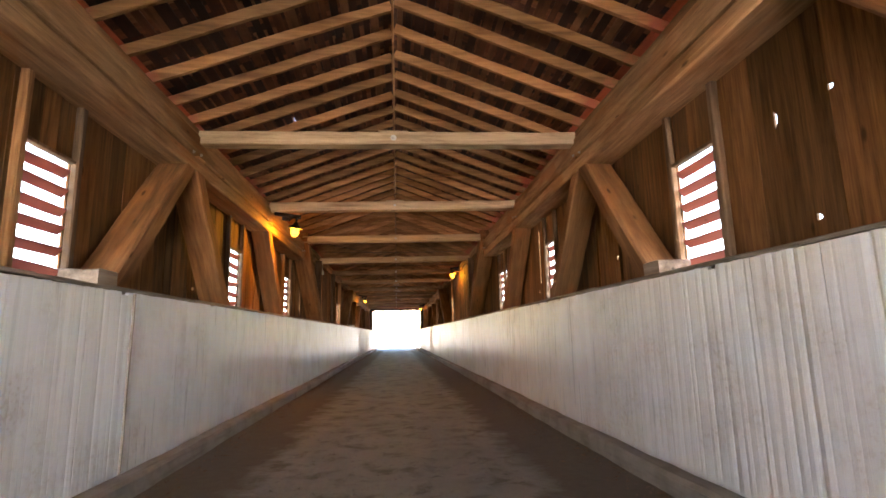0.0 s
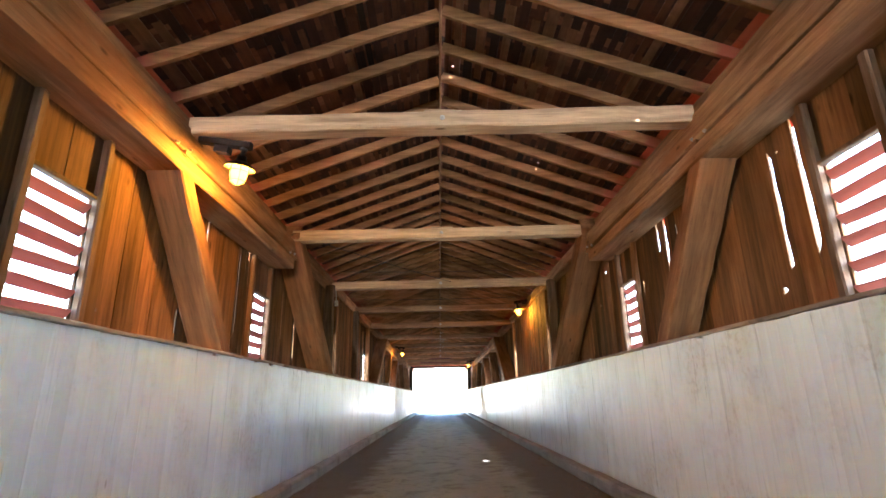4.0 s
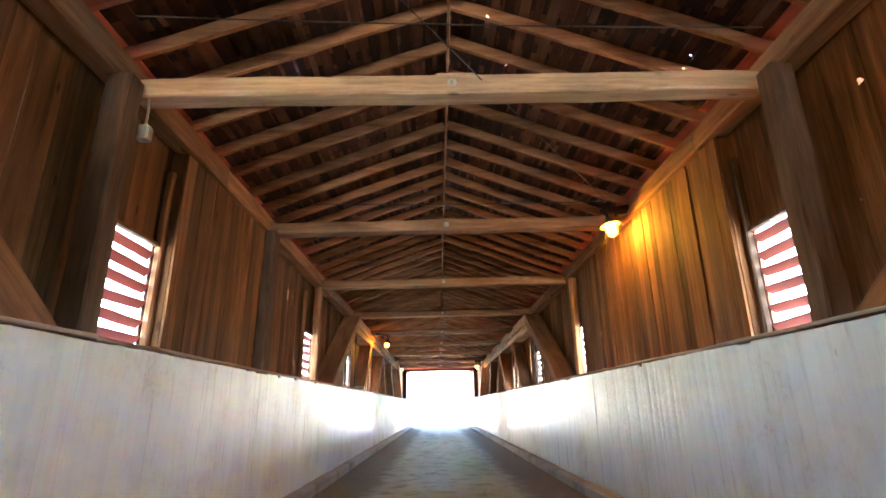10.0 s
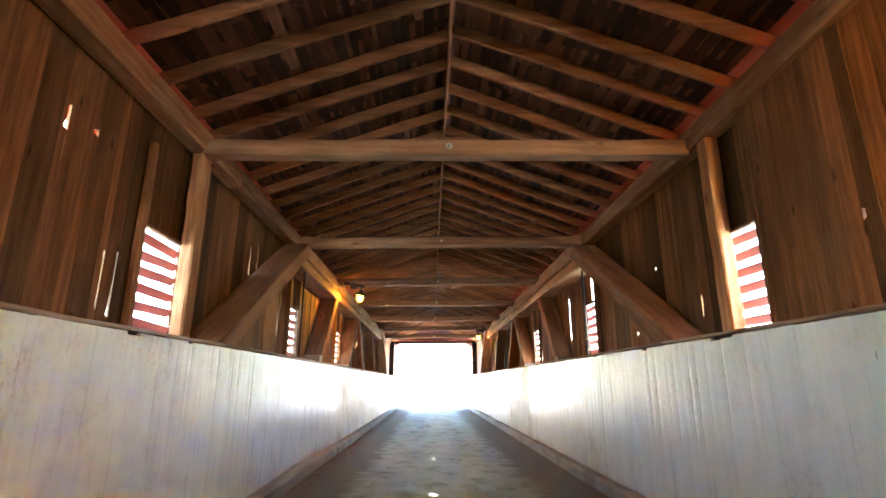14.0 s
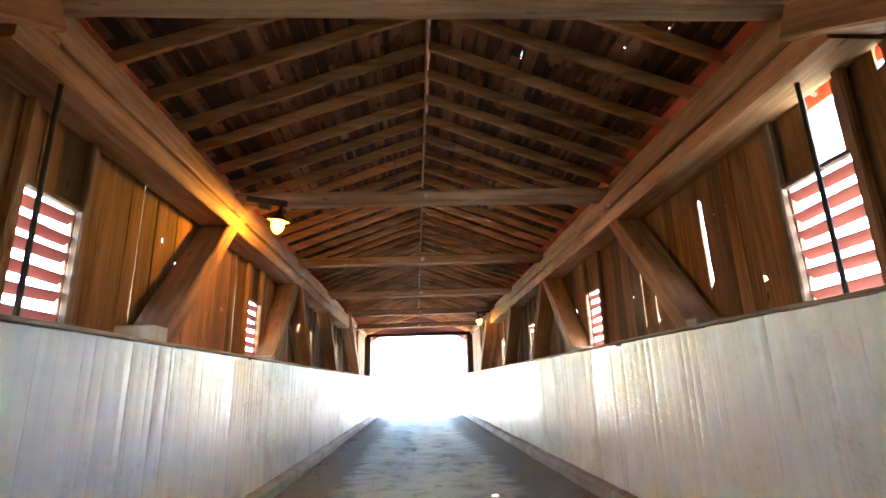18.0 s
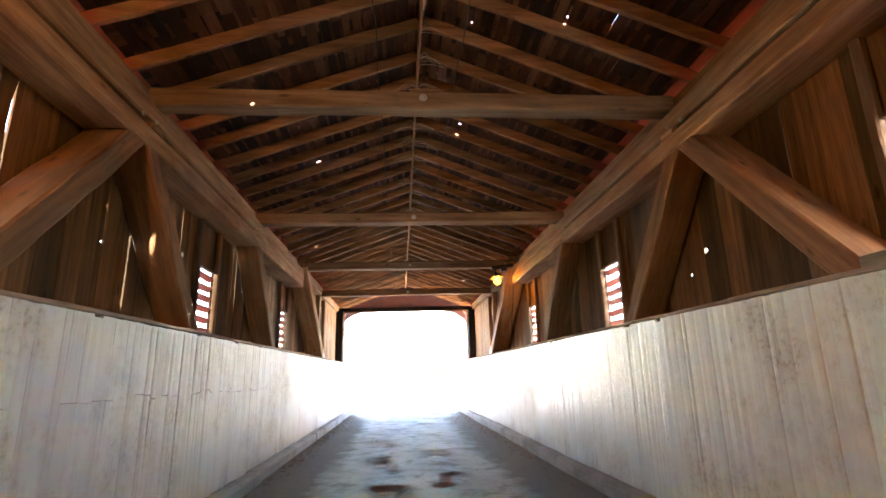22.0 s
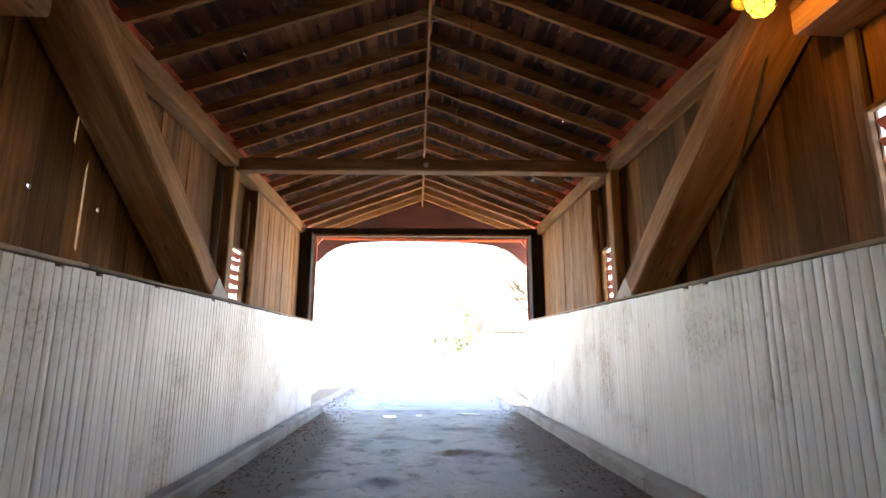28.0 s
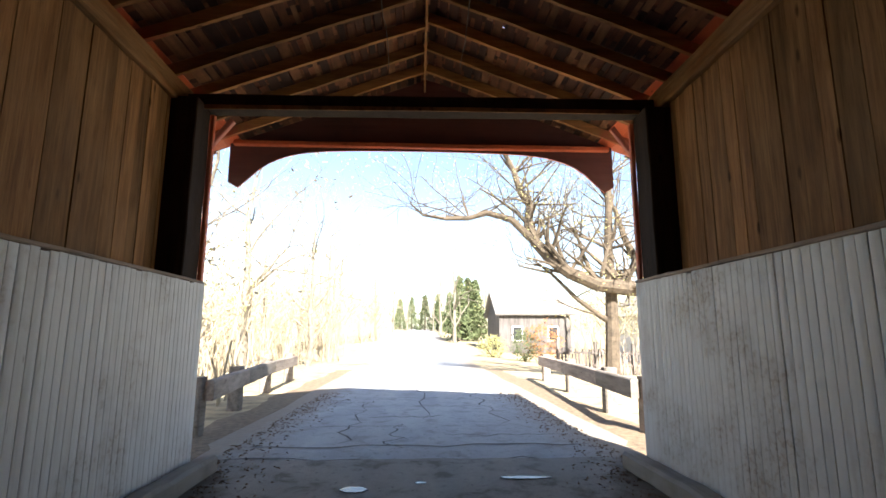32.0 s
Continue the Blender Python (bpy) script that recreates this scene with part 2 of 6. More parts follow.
def paint(name, color, dirt, rough=0.4, streak=0.5, axis="z", flake=(0.3, 0.22, 0.15), flakes=0.0):
    """Old oil paint on boards: run-down dirt, scuffs, and bare wood where it has flaked."""
    m, nt, bsdf = material(name)
    st = {"x": (0.5, 9, 9), "y": (9, 0.5, 9), "z": (9, 9, 0.5)}[axis]
    vec, raw = coords(nt, st)
    a = noise_tex(nt, vec, 1.4, 6, 0.65, 0.3)
    b = noise_tex(nt, raw, 1.1, 6, 0.65)
    c = noise_tex(nt, raw, 22.0, 3, 0.6)
    col = mix(nt, ramp(nt, a, [(0.5, (0, 0, 0)), (0.78, (streak * 0.7,) * 3)]), color, dirt)
    col = mix(nt, ramp(nt, b, [(0.48, (0, 0, 0)), (0.72, (streak,) * 3)]), col, tuple(d * 0.85 for d in dirt))
    sv = nt.nodes.new("ShaderNodeMapping")
    sv.inputs["Scale"].default_value = tuple(6.0 * q / max(st) for q in st)
    nt.links.new(raw, sv.inputs["Vector"])
    scuff = noise_tex(nt, sv.outputs["Vector"], 3.2, 7, 0.72, 0.6)
    col = mix(nt, ramp(nt, scuff, [(0.63, (0, 0, 0)), (0.71, (streak,) * 3)]), col, tuple(d * 0.55 for d in dirt))
    oi = nt.nodes.new("ShaderNodeObjectInfo")
    col = mix(nt, 1.0, col, ramp(nt, oi.outputs["Random"], [(0, (0.93, 0.93, 0.925)), (1, (1, 1, 1))]), "MULTIPLY")
    kv = nt.nodes.new("ShaderNodeMapping")                    # small chips, longer along the grain
    kv.inputs["Scale"].default_value = {"x": (0.3, 1, 1), "y": (1, 0.3, 1), "z": (1, 1, 0.3)}[axis]
    nt.links.new(raw, kv.inputs["Vector"])
    vor = node(nt, "ShaderNodeTexVoronoi", Scale=4.2)
    nt.links.new(mix(nt, 0.04, kv.outputs["Vector"], scuff), vor.inputs["Vector"])
    col = mix(nt, ramp(nt, vor.outputs["Distance"], [(0.018, (0.7 * min(1, streak * 2),) * 3), (0.045, (0, 0, 0))]), col, tuple(d * 0.3 for d in dirt))
    if flakes:
        fm = mix(nt, 1.0, ramp(nt, c, [(0.52, (0, 0, 0)), (0.6, (1, 1, 1))]), ramp(nt, b, [(0.5, (0, 0, 0)), (0.64, (flakes,) * 3)]), "MULTIPLY")
        col = mix(nt, fm, col, flake)
    nt.links.new(col, bsdf.inputs["Base Color"])
    rr = ramp(nt, a, [(0.3, (max(0.05, rough - 0.1),) * 3), (0.8, (rough + 0.2,) * 3)])
    nt.links.new(rr, bsdf.inputs["Roughness"])
    bump(nt, bsdf, a, 0.4, 0.012)
    return m


def plain(name, color, rough=0.6, metal=0.0, scale=12.0, spread=0.35):
    m, nt, bsdf = material(name)
    vec, raw = coords(nt, (1, 1, 1))
    n = noise_tex(nt, vec, scale, 5, 0.6)
    nt.links.new(ramp(nt, n, [(0.3, tuple(c * (1 - spread) for c in color)), (0.7, tuple(min(1, c * (1 + spread * 0.5)) for c in color))]), bsdf.inputs["Base Color"])
    bsdf.inputs["Roughness"].default_value, bsdf.inputs["Metallic"].default_value = rough, metal
    bump(nt, bsdf, n, 0.3, 0.01)
    return m


def asphalt(name, base, dust, worn, edge=1.75, edge_color=(0.13, 0.1, 0.075), gloss=0.5, edge_width=0.32, fade=0.0):
    """Old asphalt: polished in the lanes, pitted, dusty in patches, earth along the margins."""
    m, nt, bsdf = material(name)
    vec, raw = coords(nt, (1.0, 0.3, 1.0), False)
    big = noise_tex(nt, vec, 0.9, 7, 0.65, 0.5)
    mid = noise_tex(nt, raw, 2.6, 8, 0.66, 0.4)
    pit = noise_tex(nt, raw, 11.0, 5, 0.7)
    fine = noise_tex(nt, raw, 90.0, 3, 0.7)
    col = mix(nt, ramp(nt, big, [(0.42, (0, 0, 0)), (0.62, (0.8,) * 3)]), base, dust)
    col = mix(nt, ramp(nt, mid, [(0.53, (0, 0, 0)), (0.64, (0.7,) * 3)]), col, worn)
    col = mix(nt, ramp(nt, pit, [(0.34, (0.8,) * 3), (0.42, (0, 0, 0))]), col, tuple(c * 0.4 for c in base))
    col = mix(nt, 0.55, col, ramp(nt, fine, [(0.3, (0.5,) * 3), (0.7, (1.3,) * 3)]), "MULTIPLY")
    sep = nt.nodes.new("ShaderNodeSeparateXYZ")
    nt.links.new(raw, sep.inputs[0])
    off = nt.nodes.new("ShaderNodeMath")
    off.operation = "ABSOLUTE"
    nt.links.new(sep.outputs["X"], off.inputs[0])
    wob = nt.nodes.new("ShaderNodeMath")
    wob.operation = "ADD"
    nt.links.new(off.outputs[0], wob.inputs[0])
    nt.links.new(mid, wob.inputs[1])
    if fade:                                                  # the margins narrow towards the end of the bridge
        late = node(nt, "ShaderNodeMapRange")
        late.inputs["From Min"].default_value, late.inputs["From Max"].default_value, late.inputs["To Max"].default_value = fade, fade + 3.4, 1.0
        nt.links.new(sep.outputs["Y"], late.inputs["Value"])
        less = nt.nodes.new("ShaderNodeMath")
        less.operation = "SUBTRACT"
        nt.links.new(wob.outputs[0], less.inputs[0])
        nt.links.new(late.outputs["Result"], less.inputs[1])
        wob = less
    margin = node(nt, "ShaderNodeMapRange")
    margin.inputs["From Min"].default_value, margin.inputs["From Max"].default_value = edge, edge + edge_width
    nt.links.new(wob.outputs[0], margin.inputs["Value"])
    col = mix(nt, margin.outputs["Result"], col, mix(nt, pit, tuple(c * 0.55 for c in edge_color), edge_color))
    nt.links.new(col, bsdf.inputs["Base Color"])
    lane = ramp(nt, mid, [(0.44, (gloss,) * 3), (0.66, (min(0.9, gloss + 0.2),) * 3)])
    nt.links.new(mix(nt, margin.outputs["Result"], lane, (0.95, 0.95, 0.95)), bsdf.inputs["Roughness"])
    bsdf.inputs["Specular IOR Level"].default_value = 0.28
    relief = mix(nt, 0.5, mid, fine)
    bump(nt, bsdf, mix(nt, 0.35, relief, pit), 0.7, 0.014)
    return m


M_BOARD = wood("aged_board", (0.092, 0.043, 0.015), (0.355, 0.196, 0.074), (0.285, 0.183, 0.091), "z", vary=0.66)
M_BOARD_PALE = wood("lining_board", (0.168, 0.084, 0.036), (0.476, 0.273, 0.126), (0.406, 0.273, 0.154), "z", vary=0.3)
M_CHORD = wood("chord_timber", (0.252, 0.134, 0.057), (0.579, 0.346, 0.169), (0.477, 0.317, 0.169), "y", vary=0.25, stain=0.6)
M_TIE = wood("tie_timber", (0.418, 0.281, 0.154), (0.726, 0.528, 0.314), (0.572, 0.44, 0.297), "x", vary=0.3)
# Darker copy of the tie timber paints in the shade of backlit beams.
M_TIE_SHADE = wood("shaded_tie_timber", (0.181, 0.098, 0.044), (0.403, 0.247, 0.126), (0.361, 0.247, 0.139), "x", vary=0.25)
M_BRACE = wood("brace_timber", (0.148, 0.067, 0.026), (0.331, 0.17, 0.072), (0.272, 0.174, 0.094), "y", vary=0.3, stain=0.5)
M_POST = wood("post_timber", (0.12, 0.08, 0.05), (0.28, 0.19, 0.12), (0.25, 0.2, 0.15), "z", vary=0.4)
M_POST_LONG = wood("post_timber_long", (0.096, 0.06, 0.034), (0.232, 0.152, 0.092), (0.2, 0.152, 0.112), "y", vary=0.4)
M_RAFTER = wood("rafter_timber", (0.266, 0.128, 0.05), (0.572, 0.32, 0.138), (0.411, 0.246, 0.119), "x", vary=0.45)
M_LEDGE = wood("ledge_board", (0.27, 0.23, 0.18), (0.5, 0.44, 0.36), (0.48, 0.45, 0.4), "y", greying=0.7)
# Cool tint in both whites stands in for bluish daylight on the walls.
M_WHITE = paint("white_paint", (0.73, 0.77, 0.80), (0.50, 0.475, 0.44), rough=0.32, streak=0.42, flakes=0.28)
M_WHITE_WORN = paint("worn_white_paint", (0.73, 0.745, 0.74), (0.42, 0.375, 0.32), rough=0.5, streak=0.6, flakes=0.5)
M_WHITE_BLOCK = paint("block_paint", (0.5, 0.47, 0.42), (0.33, 0.28, 0.22), rough=0.7, streak=0.8)
M_RED = paint("red_paint", (0.62, 0.13, 0.05), (0.22, 0.045, 0.03), rough=0.6, streak=0.6, axis="y")
# Dark copy of the red, with the valance's shade in its colour.
M_VALANCE_SHADE = paint("shaded_valance", (0.11, 0.035, 0.03), (0.05, 0.028, 0.026), rough=0.7, streak=0.7, axis="x")
M_LOUVRE = paint("louvre_red", (0.50, 0.16, 0.115), (0.36, 0.12, 0.085), rough=0.6, streak=0.5, axis="y")
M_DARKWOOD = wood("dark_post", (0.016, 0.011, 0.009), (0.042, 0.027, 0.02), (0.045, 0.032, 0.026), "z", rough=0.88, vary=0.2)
M_DECK = asphalt("deck_asphalt", (0.194, 0.188, 0.176), (0.245, 0.23, 0.208), (0.092, 0.081, 0.068), edge=1.62, edge_color=(0.14, 0.112, 0.085), gloss=0.68, fade=51.0)
# The road's blue tint stands in for skylight on shaded asphalt.
M_ROAD = asphalt("road_asphalt", (0.285, 0.305, 0.325), (0.36, 0.375, 0.38), (0.21, 0.212, 0.212), edge=2.2, edge_color=(0.31, 0.27, 0.22), gloss=0.66, edge_width=0.8)
# Unseen pale ground at the start, added to bounce sunlight onto the roof.
M_BOUNCE = asphalt("bounce_ground", (0.60, 0.56, 0.5), (0.68, 0.64, 0.57), (0.68, 0.64, 0.57), edge=2.7, edge_color=(0.35, 0.3, 0.22), gloss=0.8)
M_KERB = paint("kerb_timber", (0.26, 0.24, 0.215), (0.13, 0.11, 0.09), rough=0.8, streak=0.9, axis="y")
M_STRIP = paint("dingy_strip", (0.34, 0.3, 0.25), (0.2, 0.16, 0.12), rough=0.8, streak=0.8)
M_IRON = plain("iron", (0.022, 0.02, 0.019), 0.6, 0.4)
M_BOLT = plain("zinc_bolt", (0.5, 0.48, 0.45), 0.45, 0.8)
M_ENAMEL = plain("black_enamel", (0.008, 0.008, 0.008), 0.5)
M_REFLECTOR = plain("reflector_enamel", (0.13, 0.10, 0.06), 0.5)
M_WIRE = plain("cable_sheath", (0.06, 0.055, 0.05), 0.7)
M_STONE = plain("pier_stone", (0.30, 0.28, 0.25), 0.9, scale=3.0)
M_GUARD = wood("guard_timber", (0.24, 0.22, 0.19), (0.44, 0.40, 0.35), (0.42, 0.40, 0.37), "y", greying=0.7)
M_BARK = plain("bark", (0.095, 0.075, 0.052), 0.95, scale=7.0, spread=0.5)
M_BARK_PALE = plain("pale_bark", (0.19, 0.172, 0.135), 0.9, scale=7.0, spread=0.4)
M_GRASS = plain("grass_ground", (0.34, 0.28, 0.17), 0.95, scale=2.0, spread=0.6)
M_LEAF = plain("spring_leaf", (0.32, 0.31, 0.12), 0.7, scale=3.0)
M_DRYTWIG = plain("dry_twig", (0.33, 0.285, 0.205), 0.9, scale=3.0)
M_CONIFER = plain("conifer_needles", (0.075, 0.1, 0.04), 0.8, scale=3.0)
M_ORANGE = plain("russet_leaf", (0.30, 0.13, 0.04), 0.8, scale=3.0)
M_GREYWALL = wood("grey_siding", (0.12, 0.118, 0.115), (0.24, 0.235, 0.23), (0.22, 0.22, 0.22), "z", greying=0.6)
M_WHITEWALL = paint("house_white", (0.75, 0.74, 0.72), (0.55, 0.53, 0.5), rough=0.6, streak=0.3)
M_ROOFING = plain("asphalt_shingle", (0.2, 0.195, 0.19), 0.9, scale=10)
M_PANE = plain("window_pane", (0.03, 0.035, 0.04), 0.1)
M_FENCE = wood("fence_timber", (0.14, 0.13, 0.12), (0.28, 0.26, 0.24), (0.28, 0.27, 0.26), "z")


def water_material():
    m, nt, bsdf = material("river_water")
    vec, raw = coords(nt, (1, 1, 1), False)
    bsdf.inputs["Base Color"].default_value = (0.035, 0.045, 0.035, 1)
    bsdf.inputs["Roughness"].default_value = 0.08
    bump(nt, bsdf, noise_tex(nt, vec, 1.8, 4, 0.6), 0.25, 0.05)
    return m


def shingle_material():
    """Split wooden shingles: every one with its own tone."""
    m, nt, bsdf = material("wood_shingle")
    geo = nt.nodes.new("ShaderNodeNewGeometry")
    vec, raw = coords(nt, (3, 18, 3), False)
    g = noise_tex(nt, vec, 1.5, 5, 0.65)
    col = ramp(nt, geo.outputs["Random Per Island"], [(0, (0.025, 0.01, 0.006)), (0.4, (0.09, 0.03, 0.014)), (0.8, (0.2, 0.066, 0.028)), (1, (0.28, 0.12, 0.06))])
    col = mix(nt, 0.6, col, ramp(nt, g, [(0.3, (0.4,) * 3), (0.7, (1.2,) * 3)]), "MULTIPLY")
    nt.links.new(col, bsdf.inputs["Base Color"])
    bsdf.inputs["Roughness"].default_value = 0.85
    bump(nt, bsdf, g, 0.5, 0.006)
    return m


def sheathing_material():
    """Rough roof boarding, each piece with its own tone, brown to red."""
    m, nt, bsdf = material("sheathing")
    geo = nt.nodes.new("ShaderNodeNewGeometry")
    vec, raw = coords(nt, (14, 0.9, 14), False)
    g = noise_tex(nt, vec, 1.5, 6, 0.65)
    big = noise_tex(nt, raw, 2.2, 4, 0.6)
    col = ramp(nt, geo.outputs["Random Per Island"], [(0, (0.022, 0.008, 0.004)), (0.4, (0.075, 0.024, 0.011)), (0.78, (0.16, 0.058, 0.025)), (1, (0.28, 0.14, 0.068))])
    col = mix(nt, 0.7, col, ramp(nt, g, [(0.3, (0.45,) * 3), (0.7, (1.2,) * 3)]), "MULTIPLY")
    col = mix(nt, 0.8, col, ramp(nt, big, [(0.36, (0.45, 0.4, 0.38)), (0.6, (1.1, 1.05, 1.0))]), "MULTIPLY")
    nt.links.new(col, bsdf.inputs["Base Color"])
    bsdf.inputs["Roughness"].default_value = 0.85
    bump(nt, bsdf, g, 0.5, 0.006)
    return m


def red_ends(m):
    """Red paint carried in along the rafters from the eaves."""
    nt = m.node_tree
    bsdf = nt.nodes["Principled BSDF"]
    old = bsdf.inputs["Base Color"].links[0].from_socket
    tc = nt.nodes.new("ShaderNodeTexCoord")
    sep = nt.nodes.new("ShaderNodeSeparateXYZ")
    nt.links.new(tc.outputs["Object"], sep.inputs[0])
    off = nt.nodes.new("ShaderNodeMath")
    off.operation = "ABSOLUTE"
    nt.links.new(sep.outputs["X"], off.inputs[0])
    add = nt.nodes.new("ShaderNodeMath")
    add.operation = "ADD"
    nt.links.new(off.outputs[0], add.inputs[0])
    nt.links.new(noise_tex(nt, tc.outputs["Object"], 5.0), add.inputs[1])
    oi = nt.nodes.new("ShaderNodeObjectInfo")
    far = node(nt, "ShaderNodeMath")
    far.operation = "MULTIPLY_ADD"
    far.inputs[1].default_value = 0.45
    nt.links.new(oi.outputs["Random"], far.inputs[0])
    nt.links.new(add.outputs[0], far.inputs[2])
    mr = node(nt, "ShaderNodeMapRange")
    mr.inputs["From Min"].default_value, mr.inputs["From Max"].default_value = 3.3, 3.65
    nt.links.new(far.outputs[0], mr.inputs["Value"])
    nt.links.new(mix(nt, mr.outputs["Result"], old, (0.36, 0.11, 0.06)), bsdf.inputs["Base Color"])


red_ends(M_RAFTER)


def web_material():
    m, nt, bsdf = material("cobweb")
    vec, raw = coords(nt, (1, 1, 1))
    n = noise_tex(nt, vec, 14.0, 4, 0.7, 0.8)
    bsdf.inputs["Base Color"].default_value = (0.74, 0.69, 0.62, 1)
    bsdf.inputs["Roughness"].default_value = 1.0
    nt.links.new(ramp(nt, n, [(0.42, (0.0,) * 3), (0.75, (0.22,) * 3)]), bsdf.inputs["Alpha"])
    return m


M_WEB = web_material()
M_STRAND = plain("dusty_strand", (0.62, 0.54, 0.44), 0.95)


def amber_material():
    m, nt, bsdf = material("amber_globe")
    bsdf.inputs["Base Color"].default_value = (0.9, 0.45, 0.05, 1)
    bsdf.inputs["Emission Color"].default_value = (1.0, 0.34, 0.02, 1)
    bsdf.inputs["Emission Strength"].default_value = 0.28
    return m


M_WATER, M_SHINGLE, M_SHEATH, M_AMBER = water_material(), shingle_material(), sheathing_material(), amber_material()

# ---- mesh helpers ----


def link_mesh(name, verts, faces, mat, parent=None, label="", smooth=False):
    me = bpy.data.meshes.new(name)
    me.from_pydata(verts, [], faces)
    me.materials.append(mat)
    if smooth:
        me.polygons.foreach_set("use_smooth", [True] * len(me.polygons))
    me.update()
    ob = new(name, me)
    if parent:
        ob.parent = parent
    return tagged(ob, label)


def part(name, bm, mat, parent=None, label="", smooth=False):
    me = bpy.data.meshes.new(name)
    bmesh.ops.recalc_face_normals(bm, faces=bm.faces)
    bm.to_mesh(me)
    bm.free()
    me.materials.append(mat)
    if smooth:
        me.polygons.foreach_set("use_smooth", [True] * len(me.polygons))
    ob = new(name, me)
    if parent:
        ob.parent = parent
    return tagged(ob, label)


def thing(name, label, category, group="", kind="", at=(0, 0, 0)):
    """An empty at the base of a thing; its parts are laid out in its own space."""
    ob = new(name)
    ob.empty_display_size = 0.1
    ob.location = at
    return tagged(ob, label, category, group, kind)


def box(bm, x0, x1, y0, y1, z0, z1):
    v = [bm.verts.new(p) for p in ((x0, y0, z0), (x1, y0, z0), (x1, y1, z0), (x0, y1, z0), (x0, y0, z1), (x1, y0, z1), (x1, y1, z1), (x0, y1, z1))]
    for f in ((0, 3, 2, 1), (4, 5, 6, 7), (0, 1, 5, 4), (1, 2, 6, 5), (2, 3, 7, 6), (3, 0, 4, 7)):
        bm.faces.new([v[i] for i in f])


def timber(bm, p0, p1, w, h, up=(0, 0, 1), n=5, jit=0.004, cham=0.014):
    """A hewn beam from p0 to p1: width across, height along up, chamfered and slightly uneven."""
    p0, p1 = Vector(p0), Vector(p1)
    d = (p1 - p0).normalized()
    side = d.cross(Vector(up)).normalized()
    u = side.cross(d).normalized()
    a, b = w / 2, h / 2
    c = min(cham, a * 0.4, b * 0.4)
    ring = [(a - c, -b), (a, -b + c), (a, b - c), (a - c, b), (-a + c, b), (-a, b - c), (-a, -b + c), (-a + c, -b)]
    rows = []
    for i in range(n + 1):
        q = p0.lerp(p1, i / n)
        j0, j1 = random.uniform(-jit, jit), random.uniform(-jit, jit)
        rows.append([bm.verts.new(q + side * (s + j0 + random.uniform(-jit, jit) * 0.5) + u * (t + j1 + random.uniform(-jit, jit) * 0.5)) for s, t in ring])
    for i in range(n):
        for k in range(8):
            bm.faces.new((rows[i][k], rows[i][(k + 1) % 8], rows[i + 1][(k + 1) % 8], rows[i + 1][k]))
    bm.faces.new(rows[0])
    bm.faces.new(rows[-1])


def tube(bm, pts, radii, sides=8, caps=True):
    rings = []
    for i, p in enumerate(pts):
        p = Vector(p)
        d = (Vector(pts[min(i + 1, len(pts) - 1)]) - Vector(pts[max(i - 1, 0)])).normalized()
        s = d.orthogonal().normalized() if abs(d.z) > 0.95 else d.cross(Vector((0, 0, 1))).normalized()
        u = s.cross(d)
        r = radii[i] if isinstance(radii, (list, tuple)) else radii
        rings.append([bm.verts.new(p + s * r * math.cos(2 * math.pi * k / sides) + u * r * math.sin(2 * math.pi * k / sides)) for k in range(sides)])
    for a, b in zip(rings, rings[1:]):
        for k in range(sides):
            bm.faces.new((a[k], a[(k + 1) % sides], b[(k + 1) % sides], b[k]))
    if caps:
        bm.faces.new(rings[0])
        bm.faces.new(rings[-1])


def lathe(bm, profile, cx=0, cy=0, sides=20):
    rings = [[bm.verts.new((cx + r * math.cos(2 * math.pi * k / sides), cy + r * math.sin(2 * math.pi * k / sides), z)) for k in range(sides)] for r, z in profile]
    for a, b in zip(rings, rings[1:]):
        for k in range(sides):
            bm.faces.new((a[k], a[(k + 1) % sides], b[(k + 1) % sides], b[k]))
    bm.faces.new(rings[0])
    bm.faces.new(rings[-1])


def slab(name, outline, x0, x1, mat, parent, label="", outer=None, side=1):
    """An upright board: an outline in (y, z), from x0 to x1."""
    n = len(outline)
    verts = [(x0, y, z) for y, z in outline] + [(x1, y, z) for y, z in outline]
    faces = [tuple(range(n - 1, -1, -1)), tuple(range(n, 2 * n))]
    faces += [(i, (i + 1) % n, n + (i + 1) % n, n + i) for i in range(n)]
    ob = link_mesh(name, verts, faces, mat, parent, label)
    if outer:
        ob.data.materials.append(outer)
        ob.data.polygons[1 if side > 0 else 0].material_index = 1
    return ob


def notched_edge(y, z0, z1, inward, rng, leaks, known=()):
    """One long edge of an old board: nearly straight, with some worn notches and splits."""
    pts = [(y, z0)]
    z = z0
    cuts = list(known)
    if leaks and rng.random() < leaks:
        for _ in range(rng.choice((1, 1, 2))):
            kind = rng.random()
            zc = rng.uniform(1.95, 4.0)
            if kind < 0.55:
                cuts.append((zc, rng.uniform(0.012, 0.028), rng.uniform(0.014, 0.034)))      # knot hole
            else:
                cuts.append((zc, rng.uniform(0.1, 0.3), rng.uniform(0.003, 0.009)))        # split
    for zc, half, depth in sorted(cuts):
        a, b = max(zc - half, z + 0.01), min(zc + half, z1 - 0.02)
        if b <= a:
            continue
        lo, hi = ((0.2, 0.45), (0.55, 0.8)) if half < 0.1 else ((0.02, 0.1), (0.85, 0.98))
        pts += [(y, a), (y + inward * depth * rng.uniform(0.7, 1), a + (b - a) * rng.uniform(*lo))]
        if half >= 0.1:
            pts += [(y + inward * depth * rng.uniform(0.55, 1), a + (b - a) * q) for q in (0.33, 0.5, 0.68)]
        pts += [(y + inward * depth * rng.uniform(0.6, 1), a + (b - a) * rng.uniform(*hi)), (y, b)]
        z = b
    pts.append((y, z1))
    return pts


